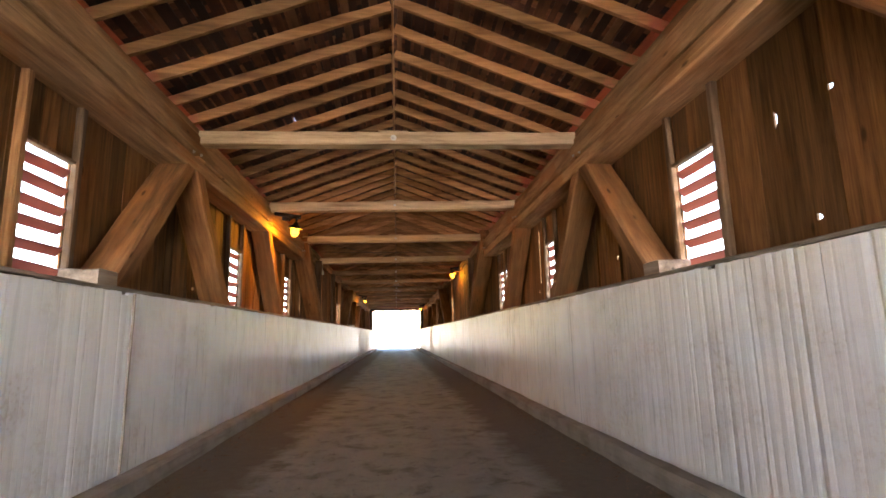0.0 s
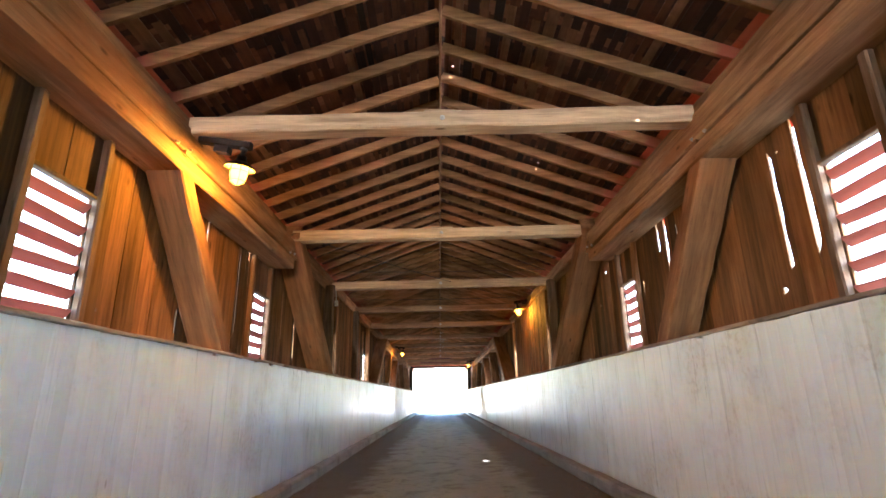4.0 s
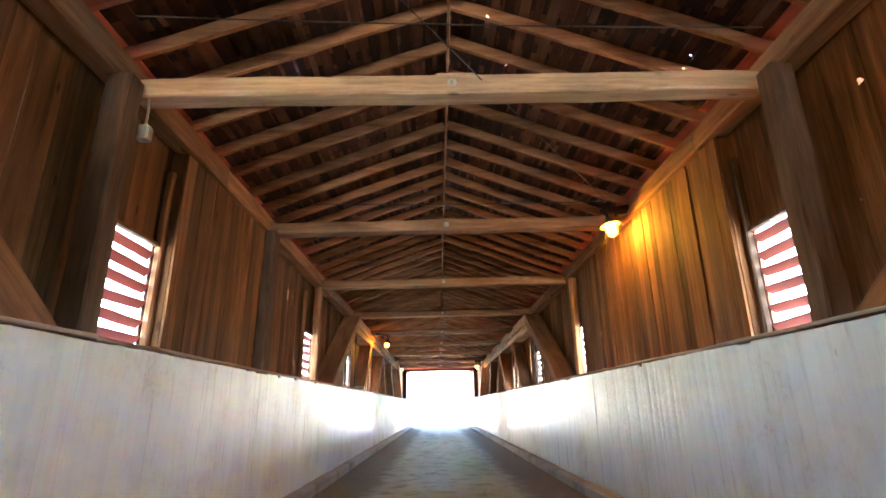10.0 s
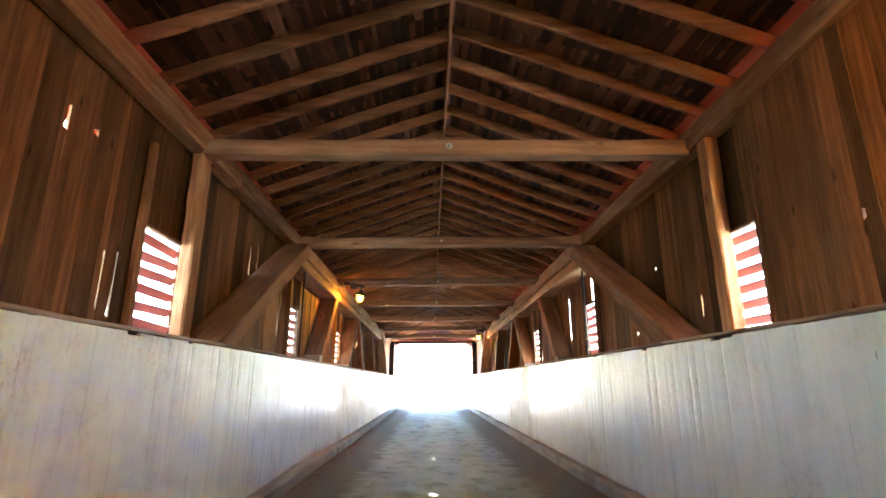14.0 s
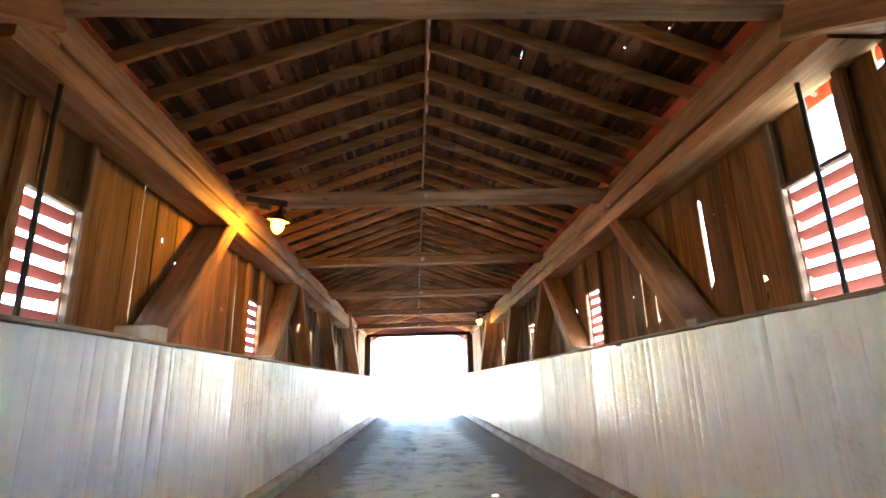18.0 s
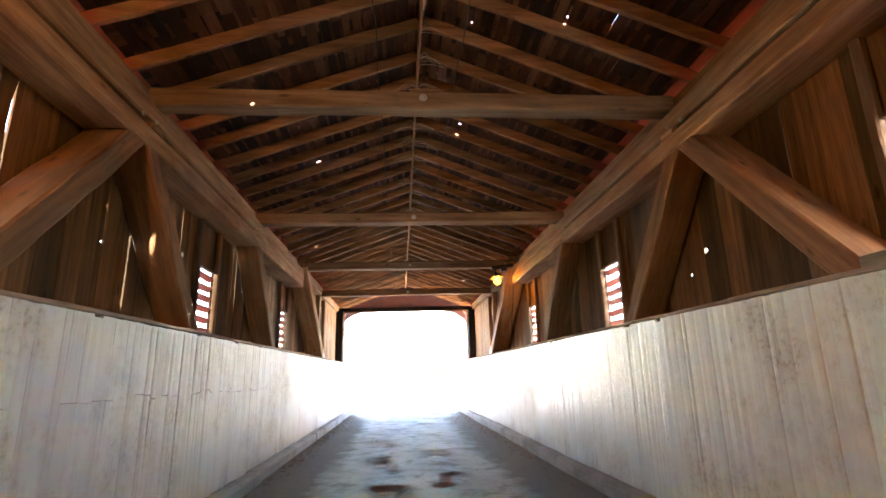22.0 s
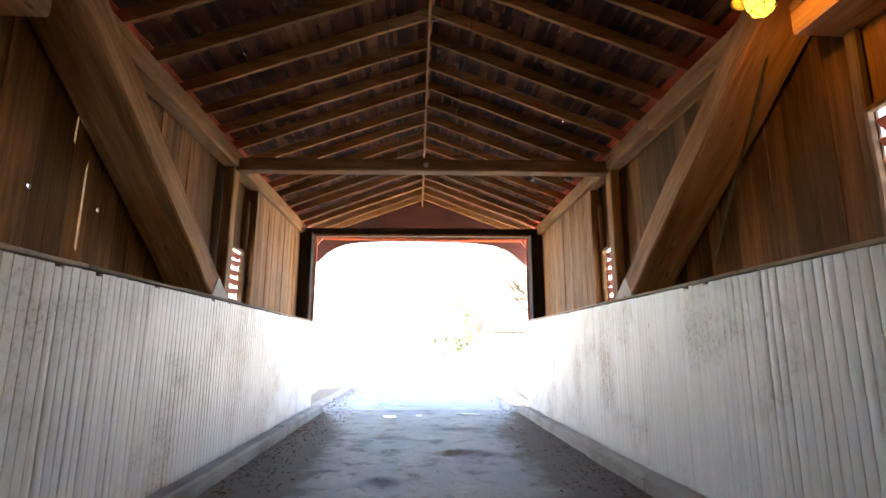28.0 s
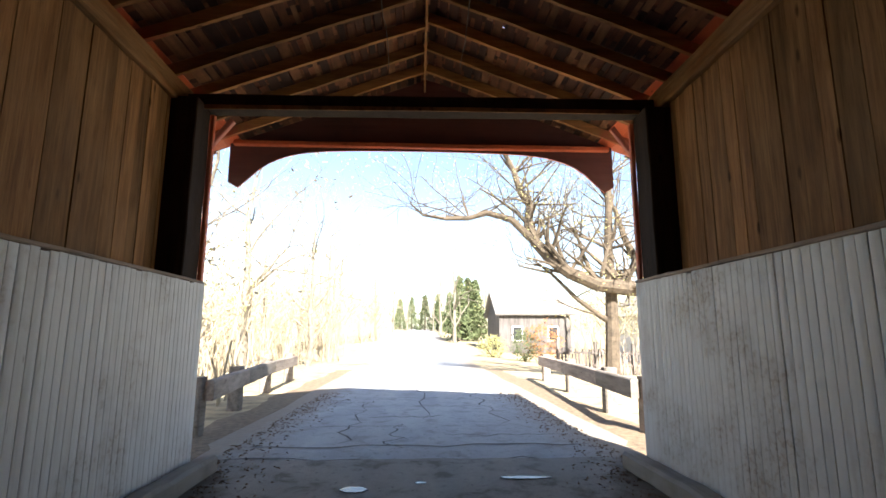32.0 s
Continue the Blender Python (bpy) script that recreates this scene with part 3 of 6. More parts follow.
def board(name, ya, yb, z0, z1, x0, x1, mat, parent, rng, leaks=0.0, outer=None, side=1, known=()):
    left = notched_edge(ya, z0, z1, 1, rng, leaks)
    right = notched_edge(yb, z0, z1, -1, rng, leaks, known)
    return slab(name, left + right[::-1], x0, x1, mat, parent, "", outer, side)

# ---- ground, road, river ----


def ground_height(x, y):
    bank = min(max((y + 9.5) / 6.0, 0), 1) * min(max((54.5 - y) / 6.0, 0), 1)
    bank = bank * bank * (3 - 2 * bank)
    rise = max(0.0, y - 85)
    side = min(1.0, max(0.0, (abs(x) - 4.5) / 5))
    return -0.06 - 4.6 * bank + 4.5 * (1 - math.exp(-rise / 90)) - 0.35 * side * (1 - bank) + 0.12 * side * noise.noise(Vector((x * 0.15, y * 0.15, 0)))


def build_ground():
    xs = sorted(set([-900, -500, -250, -120, -70, -45, -30] + [i * 1.5 for i in range(-14, 15)] + [30, 45, 70, 120, 250, 500, 900]))
    ys = sorted(set([-900, -400, -150, -70, -40, -25] + [-18 + i * 1.0 for i in range(0, 110)] + [95 + 4 * i for i in range(30)] + [230, 300, 450, 700, 1200]))
    verts = [(x, y, ground_height(x, y)) for y in ys for x in xs]
    w = len(xs)
    faces = [(j * w + i, j * w + i + 1, (j + 1) * w + i + 1, (j + 1) * w + i) for j in range(len(ys) - 1) for i in range(w - 1)]
    ob = link_mesh("ground", verts, faces, M_GRASS, smooth=True)
    tagged(ob, "grassy ground with a river channel under the bridge", "ground", kind="structure")
    wat = link_mesh("water", [(-900, -10, -3.4), (900, -10, -3.4), (900, 55, -3.4), (-900, 55, -3.4)], [(0, 1, 2, 3)], M_WATER)
    tagged(wat, "slow dark river water under the bridge", "water", kind="structure")


POTHOLES = [(-0.46, 47.6, 0.24, 0.35), (0.55, 49.2, 0.4, 0.3), (-0.5, 50.4, 0.3, 0.25), (0.75, 51.3, 0.45, 0.25), (-0.75, 45.0, 0.4, 0.5), (0.35, 46.3, 0.3, 0.4),
            (-0.6, 42.0, 0.3, 0.6), (0.45, 43.2, 0.3, 0.4), (-0.4, 40.0, 0.3, 0.4), (-0.75, 37.5, 0.3, 0.5), (0.5, 38.4, 0.3, 0.6), (-0.9, 5.0, 0.25, 0.7), (-0.8, 6.4, 0.2, 0.4), (0.6, 6.2, 0.3, 0.6)]

track_rng = random.Random(505)
for track_y in range(27, 46):                                 # shallow worn hollows in the two wheel tracks
    POTHOLES += [(track_x + track_rng.uniform(-0.14, 0.14), track_y + track_rng.uniform(-0.4, 0.4), track_rng.uniform(0.1, 0.24), track_rng.uniform(0.14, 0.32)) for track_x in (-0.5, 0.5) if track_rng.random() < 0.75]


def deck_height(x, y):
    z = 0.009 * noise.noise(Vector((x * 2.2, y * 1.1, 3))) + 0.006 * noise.noise(Vector((x * 7, y * 5, 8)))
    for px, py, rx, ry in POTHOLES:
        d = ((x - px) / rx) ** 2 + ((y - py) / ry) ** 2
        if d < 1.6:
            z -= 0.035 * max(0.0, 1 - d) ** 0.5
            z += 0.012 * math.exp(-((d - 1.15) ** 2) * 12)
    return z


def build_road():
    nx = 48
    ny = 800
    ya, yb = Y0 - 0.4, Y1 + 0.6
    xs = [-KERB_X - 0.2 + (2 * KERB_X + 0.4) * i / nx for i in range(nx + 1)]
    ys = [ya + (yb - ya) * j / ny for j in range(ny + 1)]
    verts = [(x, y, deck_height(x, y)) for y in ys for x in xs]
    w = nx + 1
    faces = [(j * w + i, j * w + i + 1, (j + 1) * w + i + 1, (j + 1) * w + i) for j in range(ny) for i in range(nx)]
    first = sum(1 for q in ys if q < -4.6)                    # added pale strip, out of view, bounces sun up to the roof
    tagged(link_mesh("bounce_floor", verts, faces[:first * nx], M_BOUNCE, smooth=True), "added pale deck strip, out of view, bouncing sun onto the roof", "floor", kind="structure")
    faces = faces[first * nx:]
    tagged(link_mesh("floor", verts, faces, M_DECK, smooth=True), "dusty worn asphalt bridge deck with shallow potholes", "floor", kind="structure")
    bm = bmesh.new()
    box(bm, -2.85, 2.85, ya, yb, -0.34, -0.05)
    tagged(part("deck_slab", bm, M_GUARD), "heavy plank deck under the bridge roadway", "deck", kind="structure")
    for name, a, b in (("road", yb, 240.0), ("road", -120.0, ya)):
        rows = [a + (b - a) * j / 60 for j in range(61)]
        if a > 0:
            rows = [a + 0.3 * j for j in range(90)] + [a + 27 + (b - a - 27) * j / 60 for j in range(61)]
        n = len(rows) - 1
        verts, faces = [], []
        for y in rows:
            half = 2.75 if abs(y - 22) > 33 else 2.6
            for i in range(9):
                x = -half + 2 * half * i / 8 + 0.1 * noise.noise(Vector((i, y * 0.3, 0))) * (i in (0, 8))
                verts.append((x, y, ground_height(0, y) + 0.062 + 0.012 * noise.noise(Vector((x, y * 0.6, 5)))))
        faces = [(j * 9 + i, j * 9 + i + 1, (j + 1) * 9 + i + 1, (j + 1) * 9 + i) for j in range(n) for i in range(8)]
        # The unseen stretch before the bridge is made pale to bounce light in.
        tagged(link_mesh(name, verts, faces, M_ROAD if a > 0 else M_BOUNCE, smooth=True), "sunlit cracked grey asphalt country road", "road", kind="structure")
    rng = random.Random(5)

    def crack(points, width):
        verts, n = [], len(points)
        for lift in (-1, 1):
            for k, (x, y) in enumerate(points):
                p, q = points[max(k - 1, 0)], points[min(k + 1, n - 1)]
                d = Vector((q[0] - p[0], q[1] - p[1], 0)).normalized()
                wdt = lift * width * rng.uniform(0.3, 1.0) * (0.25 if k in (0, n - 1) else 1)
                verts.append((x - d.y * wdt, y + d.x * wdt, ground_height(0, y) + 0.062 + 0.012 * noise.noise(Vector((x, y * 0.6, 5))) + 0.006))
        tagged(link_mesh("road_crack", verts, [(k, k + 1, n + k + 1, n + k) for k in range(n - 1)], M_IRON), "dark open crack in the worn asphalt", "crack", "road cracks", "structure")

    for y, x0, x1, wdt in ((54.24, -2.4, 2.4, 0.028), (54.9, -2.3, 2.2, 0.03), (55.6, 0.3, 2.2, 0.015), (56.3, -2.0, -0.2, 0.014), (57.3, -0.9, 0.4, 0.022), (58.6, -0.1, 1.3, 0.02), (59.2, -2.2, -1.0, 0.016), (60.0, -1.2, 0.5, 0.02), (61.2, -0.3, 1.0, 0.018), (63.0, -1.8, 0.2, 0.02), (65.5, -0.4, 1.8, 0.02)):
        crack([(x0 + (x1 - x0) * k / 12 + rng.uniform(-0.04, 0.04), y + rng.uniform(-0.09, 0.09)) for k in range(13)], wdt * 1.4)
    for x, y0, y1 in ((0.02, 57.0, 66.0), (-1.1, 55.0, 59.5), (1.3, 56.5, 61.0), (-0.4, 54.7, 56.6)):
        crack([(x + 0.1 * math.sin(k * 1.3) + rng.uniform(-0.07, 0.07), y0 + (y1 - y0) * k / 16) for k in range(17)], 0.02)
    # earth, twigs and leaf scraps swept along the margins
    verts, faces = [], []
    for _ in range(9000):
        y = rng.uniform(2, 61)
        if y < 42 and rng.random() < 0.75:
            continue
        side = rng.choice((-1, 1))
        x = side * (2.16 - abs(rng.gauss(0, 0.16 if y < 47 else 0.3)) + (0.25 if y > Y1 + 0.3 else 0))
        z = deck_height(x, y) + 0.004 if y < Y1 + 0.6 else ground_height(0, y) + 0.07
        c = Vector((x, y, z))
        a = rng.uniform(0, math.pi)
        u = Vector((math.cos(a), math.sin(a), rng.uniform(-0.2, 0.3))) * rng.uniform(0.008, 0.034) * (1 if rng.random() < 0.96 else 3)
        t = Vector((-math.sin(a), math.cos(a), rng.uniform(-0.2, 0.3))) * rng.uniform(0.003, 0.012)
        k = len(verts)
        verts += [tuple(c - u), tuple(c + t), tuple(c + u), tuple(c - t), tuple(c + Vector((0, 0, 0.012)))]
        faces += [(k, k + 1, k + 4), (k + 1, k + 2, k + 4), (k + 2, k + 3, k + 4), (k + 3, k, k + 4)]
    tagged(link_mesh("litter", verts, faces, M_POST), "brown leaf scraps, bark and grit along the kerbs", "litter", kind="stuff")
    bm = bmesh.new()
    for y0, y1, z0 in ((20.6, 24.4, -5.0),):
        box(bm, -3.6, 3.6, y0, y1, z0, -0.5)
    tagged(part("bridge_pier", bm, M_STONE), "squared stone pier in the river under the bridge", "pier", kind="structure")
    for y0, y1 in ((Y0 - 2.2, Y0 + 0.8), (Y1 - 0.8, Y1 + 1.2)):
        bm = bmesh.new()
        box(bm, -3.6, 3.6, y0, y1, -5.0, -0.36)
        tagged(part("bridge_abutment", bm, M_STONE), "stone abutment at the end of the bridge", "abutment", kind="structure")


# ---- kerbs and white lower walls ----


def build_kerbs():
    rng = random.Random(11)
    for side in (-1, 1):
        root = thing("kerb_1" if side < 0 else "kerb_2", "worn painted timber kerb along the foot of the white wall", "kerb", kind="structure")
        y = Y0
        while y < Y1 + 0.1:
            ln = min(rng.uniform(3.2, 5.0), Y1 + 0.12 - y)
            bm = bmesh.new()
            x = side * (KERB_X + 0.1 + rng.uniform(-0.012, 0.012))
            timber(bm, (x, y + 0.006, 0.075), (x + rng.uniform(-0.01, 0.01), y + ln - 0.006, 0.075 + rng.uniform(-0.008, 0.008)), 0.2, 0.19, n=10, jit=0.006, cham=0.03)
            part("kerb_timber", bm, M_KERB, root)
            y += ln


# stretches of the white lower wall: from, to, board width, joined into one, cupping of the boards, share of open joints
WAINSCOT = {
    -1: [(Y0, 1.0, 0.088, 1, 0.004, 0.1), (1.0, 5.71, 0.095, 0, 0.0055, 0.12), (5.71, 20.0, 0.15, 0, 0.0032, 0.08), (20.0, 33.6, 0.15, 0, 0.0034, 0.16), (33.6, 43.0, 0.118, 0, 0.004, 0.5), (43.0, Y1, 0.083, 0, 0.002, 1.0)],
    1: [(Y0, 1.0, 0.088, 1, 0.004, 0.1), (1.0, 6.3, 0.095, 0, 0.0055, 0.12), (6.3, 21.5, 0.15, 0, 0.0032, 0.1), (21.5, 34.5, 0.16, 0, 0.0036, 0.08), (34.5, 38.0, 0.112, 0, 0.0045, 0.16), (38.0, 43.0, 0.1, 0, 0.003, 0.5), (43.0, Y1, 0.083, 0, 0.002, 1.0)],
}
OPEN_JOINTS = {-1: (16.69, 21.53, 23.66, 26.68, 30.21, 31.88, 32.39, 32.61, 33.55), 1: (17.25, 22.95, 31.43)}   # joints that gape over their whole height
ROWS = 6


def joint_gaps(y, side, share, rng):
    """Half the width of a joint at each row from foot to top: filled with paint, cracked for a stretch, or open."""
    if share >= 1 or any(abs(y - q) < 1e-6 for q in OPEN_JOINTS[side]):
        wide = rng.uniform(0.0024, 0.0042) if share >= 1 else rng.uniform(0.0012, 0.0026)
        return [wide * rng.uniform(0.6, 1.2) for _ in range(ROWS)]
    gaps = [0.0002] * ROWS
    if rng.random() < share:
        a = rng.choice((0, 1, 2, 3, 4, 4, 5))
        for i in range(a, min(ROWS, a + rng.choice((2, 3, 5, 6) if share > 0.3 else (1, 2, 2, 3)))):
            gaps[i] = rng.uniform(0.0012, 0.0032)
    return gaps


def wainscot_board(ya, yb, side, ea, eb, ga, gb, cup, low, high):
    """One cupped board whose painted edges meet its neighbours at depths ea and eb, with gaps ga and gb."""
    w = yb - ya
    verts, faces = [], []
    for i in range(ROWS):
        z = low + (high - low) * i / (ROWS - 1)
        front = [(ya + ga[i], ea), (ya + 0.12 * w, ea * 0.35), (ya + 0.5 * w, -cup), (ya + 0.86 * w, eb * 0.35), (yb - gb[i], eb)]
        verts += [(side * (WALL_X + 0.03), ya + ga[i], z)] + [(side * (WALL_X + d), y, z) for y, d in front] + [(side * (WALL_X + 0.03), yb - gb[i], z)]
    for i in range(ROWS - 1):
        faces += [(7 * i + k, 7 * i + k + 1, 7 * i + k + 8, 7 * i + k + 7) for k in range(6)]
    faces += [tuple(range(6, -1, -1)), tuple(7 * (ROWS - 1) + k for k in range(7))]
    return verts, faces


def build_wainscot():
    rng = random.Random(21)
    for side in (-1, 1):
        k = 0
        for a, b, w, joined, cup, share in WAINSCOT[side]:
            k += 1
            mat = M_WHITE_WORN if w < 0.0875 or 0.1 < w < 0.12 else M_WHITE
            root = thing("wainscot_%d" % (k + (6 if side > 0 else 0)), "white painted vertical board wall with scuffs and grime", "wall", kind="structure")
            n = max(1, round((b - a) / w))
            cuts = [a + (b - a) * i / n + (rng.uniform(-0.25, 0.25) * w * (0.15 if share >= 1 else 1) if 0 < i < n else 0) for i in range(n + 1)]
            for q in OPEN_JOINTS[side]:
                if a < q < b:
                    near = min(range(1, n), key=lambda i: abs(cuts[i] - q))
                    cuts[near] = q
            cuts.sort()
            gaps = [joint_gaps(y, side, share, rng) for y in cuts]
            deep = [cup * (rng.uniform(1.2, 2.2) if rng.random() < 0.3 else rng.uniform(0.1, 0.8)) for _ in cuts]
            allv, allf = [], []
            for i in range(n):
                ya, yb = cuts[i], cuts[i + 1]
                foot = 0.13 + rng.uniform(-0.012, 0.006)
                top = wall_top(ya, side) - rng.uniform(0, 0.006) - (rng.uniform(0.012, 0.03) if rng.random() < 0.05 else 0)
                pieces = [(foot, top)]
                if side < 0 and 33.9 < ya < 43.0 and rng.random() < 0.5:      # boards spliced in two at about hip height
                    cut = 1.27 + rng.choice((-0.02, 0.0, 0.0, 0.025)) + rng.uniform(-0.008, 0.008)
                    pieces = [(foot, cut - 0.0025), (cut + 0.0025, top)]
                for lo, hi in pieces:
                    v, f = wainscot_board(ya, yb, side, deep[i], deep[i + 1], gaps[i], gaps[i + 1], cup * rng.uniform(-0.1, 0.5), lo, hi)
                    if joined:
                        allf += [tuple(j + len(allv) for j in q) for q in f]
                        allv += v
                    else:
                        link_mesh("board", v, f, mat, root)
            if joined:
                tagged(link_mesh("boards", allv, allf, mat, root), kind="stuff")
            # a backing layer closes the joints
            bm = bmesh.new()
            bx = sorted((side * (WALL_X + 0.032), side * (WALL_X + 0.055)))
            box(bm, bx[0], bx[1], a, b, 0.0, wall_top(a, side) - 0.04)
            part("backing", bm, M_POST, root)
        if side < 0:                                          # where the narrow boards end their edge stands proud under a strip
            lapped = thing("trim_1", "dingy weathered strip where the narrow boards end on the wall", "trim", kind="structure")
            bm = bmesh.new()
            timber(bm, (side * (WALL_X - 0.004), 5.69, 0.14), (side * (WALL_X - 0.004), 5.715, wall_top(5.7, side) - 0.01), 0.02, 0.024, up=(0, 1, 0), n=7, jit=0.003, cham=0.003)
            part("strip", bm, M_STRIP, lapped)
        # ledge that caps the wall
        root = thing("ledge_1" if side < 0 else "ledge_2", "weathered timber ledge capping the white wall", "ledge", kind="structure")
        y = Y0
        while y < Y1 - 0.01:
            ln = min(rng.uniform(2.6, 4.6), Y1 - y)
            z0, z1 = wall_top(y, side), wall_top(y + ln, side)
            bm = bmesh.new()
            xa = WALL_X - 0.012 + rng.uniform(-0.01, 0.008)
            xc = side * (xa + BOARD_X) / 2
            timber(bm, (xc, y + 0.003, z0 + 0.018 + rng.uniform(-0.004, 0.006)), (xc, y + ln - 0.003, z1 + 0.018 + rng.uniform(-0.004, 0.006)), BOARD_X - xa, 0.03, n=9, jit=0.004, cham=0.006)
            part("ledge_board", bm, M_LEDGE, root)
            y += ln
        bm = bmesh.new()
        xe = side * 2.47
        box(bm, min(xe - 0.06, xe + 0.06), max(xe - 0.06, xe + 0.06), Y1 + 0.002, Y1 + 0.035, 0.02, wall_top(Y1, side))
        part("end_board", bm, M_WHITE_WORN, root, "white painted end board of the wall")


# ---- boarded upper walls ----


def leaks_at(side, y, grow_by=0.0):
    """The known splits and knot holes on the joint at y, as cuts into a board's edge."""
    cuts = [((p[1] + p[2]) / 2, (p[2] - p[1]) / 2 + grow_by, p[3] + 0.014 + grow_by) for p in SPLITS[side] if abs(p[0] - y) < 1e-6]
    return cuts + [(p[1], p[2] * 0.7 + grow_by, p[2] * 1.1 + 0.012 + grow_by) for p in KNOTS[side] if abs(p[0] - y) < 1e-6]


def next_joint(side, y, w, leak_y):
    near = [q for q in leak_y if y + 0.07 < q < y + w + 0.06]
    return near[0] if near else y + w


def build_upper_walls():
    rng = random.Random(33)
    for side in (-1, 1):
        root = thing("wall_west" if side < 0 else "wall_east", "aged brown vertical plank wall with knot holes and split joints letting light in", "wall", kind="structure")
        leak_y = sorted([p[0] for p in SPLITS[side]] + [p[0] for p in KNOTS[side]])
        opens = WINDOWS[side]
        lined = ((Y0, -4.1), (opens[3][1] + 0.06, opens[4][0] - 0.06 if side > 0 else TIE_Y[8] + 0.1), (opens[9][1] + 0.08, Y1 - 0.38))
        y = Y0 - 0.02
        zt = 4.315 + 0.7 * lean(side)
        while y < Y1:
            w = rng.uniform(0.17, 0.31)
            nxt = [o for o in opens if o[0] > y + 1e-6]
            inside = [o for o in opens if o[0] - 1e-6 <= y < o[1] - 1e-6]
            behind = any(a - 0.02 < y < b for a, b in lined)
            step = rng.uniform(-0.006, 0.006)                  # boards cup and stand proud of one another
            x0, x1 = sorted((side * (BOARD_X + step), side * (BOARD_X + 0.02 + step)))
            if inside:
                o = inside[0]
                yb = min(y + w, o[1])
                if o[1] - yb < 0.12:
                    yb = o[1]
                top = window_top(side)
                board("plank", y, yb, -0.45, wall_top(y, side) + 0.03, x0, x1, M_BOARD, root, rng, 0.0, M_RED, side)
                if side > 0 and abs(o[0] - 30.1) < 0.01:          # a strip of this wall is gone
                    for pa, pb in ((30.1, 30.21), (30.47, 30.8)) if y < 30.11 else ():
                        board("plank", pa, pb, top + 0.03, zt, x0, x1, M_BOARD, root, rng, 0.1, M_RED, side)
                    board("plank", y, yb, 3.82, zt, x0 + 0.03, x1 + 0.03, M_BOARD, root, rng, 0.0, M_RED, side)
                    y = yb
                    continue
                board("plank", y, yb, top + 0.03, zt, x0, x1, M_BOARD, root, rng, 0.1, M_RED, side, [c for c in leaks_at(side, yb) if c[0] - c[1] > top + 0.05])
            else:
                yb = next_joint(side, y, w, leak_y)
                if nxt and (nxt[0][0] < yb or nxt[0][0] - yb < 0.09):
                    yb = nxt[0][0]
                yb = min(yb, Y1 + 0.02)
                gap = 0.0006 if behind or rng.random() < 0.93 else rng.uniform(0.002, 0.006)
                board("plank", y, yb - gap, -0.45, zt - rng.uniform(0, 0.02), x0, x1, M_BOARD, root, rng, 0.0 if behind else (0.15 if -1 < y < 30 else 0.07), M_RED, side, leaks_at(side, yb, 0.09 if behind else 0.0))
            y = yb
        # lining boards over the pier and behind the portals
        lining = thing("lining_1" if side < 0 else "lining_2", "pale brown vertical plank lining beside the posts", "wall", kind="structure")
        for a, b in lined:
            x0, x1 = sorted((side * (INNER_X + 0.028), side * (BOARD_X - 0.008)))
            for ye in (a + 0.001, b - 0.027):
                slab("end_plank", [(ye, wall_top(ye, side) + 0.036), (ye + 0.026, wall_top(ye, side) + 0.036), (ye + 0.026, 3.97 + lean(side)), (ye, 3.97 + lean(side))], x0, x1, M_BOARD, lining)
            y = a
            while y < b - 0.05:
                yb = min(next_joint(side, y, rng.uniform(0.12, 0.23), leak_y), b)
                off = rng.uniform(-0.006, 0.006)
                x0, x1 = sorted((side * (INNER_X + off), side * (INNER_X + 0.026 + off)))
                board("plank", y + 0.0025, yb - 0.0025, wall_top(y, side) + 0.036 + rng.uniform(0, 0.01), 3.97 + lean(side), x0, x1, M_BOARD_PALE if a > 40 else M_BOARD, lining, rng, 0.03, None, side, leaks_at(side, yb))
                y = yb


def window_top(side):
    return 2.92 + 0.03 * side


def build_windows():
    rng = random.Random(44)
    k = 0
    for side in (-1, 1):
        for a, b in WINDOWS[side]:
            k += 1
            z0, z1 = wall_top(a, side) + 0.04, window_top(side)
            x = side * (BOARD_X - 0.012)
            root = thing("window_%d" % k, "small unglazed window with slanted red painted louvre slats", "window", kind="structure")
            for yy in (a - 0.03, b + 0.03):                   # studs beside the opening, up to the plate
                bm = bmesh.new()
                timber(bm, (x - side * 0.035, yy, z0 - 0.02), (x - side * 0.035, yy + rng.uniform(-0.012, 0.012), 3.72 + lean(side) + rng.uniform(-0.15, 0.1)), 0.085, 0.07, up=(1, 0, 0), n=4)
                part("stud", bm, M_POST if rng.random() < 0.5 else M_BOARD_PALE, root)
            for z, mt in ((z0 - 0.005, M_LOUVRE), (z1 + 0.012, M_POST)):
                bm = bmesh.new()
                timber(bm, (x - side * 0.02, a + 0.006, z), (x - side * 0.02, b - 0.006, z), 0.07, 0.035, n=3)
                part("rail", bm, mt, root)
            n = 6
            for i in range(n):
                zc = z0 + 0.05 + (z1 - z0 - 0.06) * (i + 0.5) / n + rng.uniform(-0.008, 0.008)
                bm = bmesh.new()
                up = Vector((side * 0.62, 0, -0.78))
                tilt = rng.uniform(-0.012, 0.012)
                timber(bm, (x + side * 0.02, a + 0.008, zc - tilt), (x + side * 0.02, b - 0.008, zc + tilt), 0.016, 0.095, up=up, n=3, jit=0.002, cham=0.003)
                part("slat", bm, M_LOUVRE, root)


# ---- trusses ----


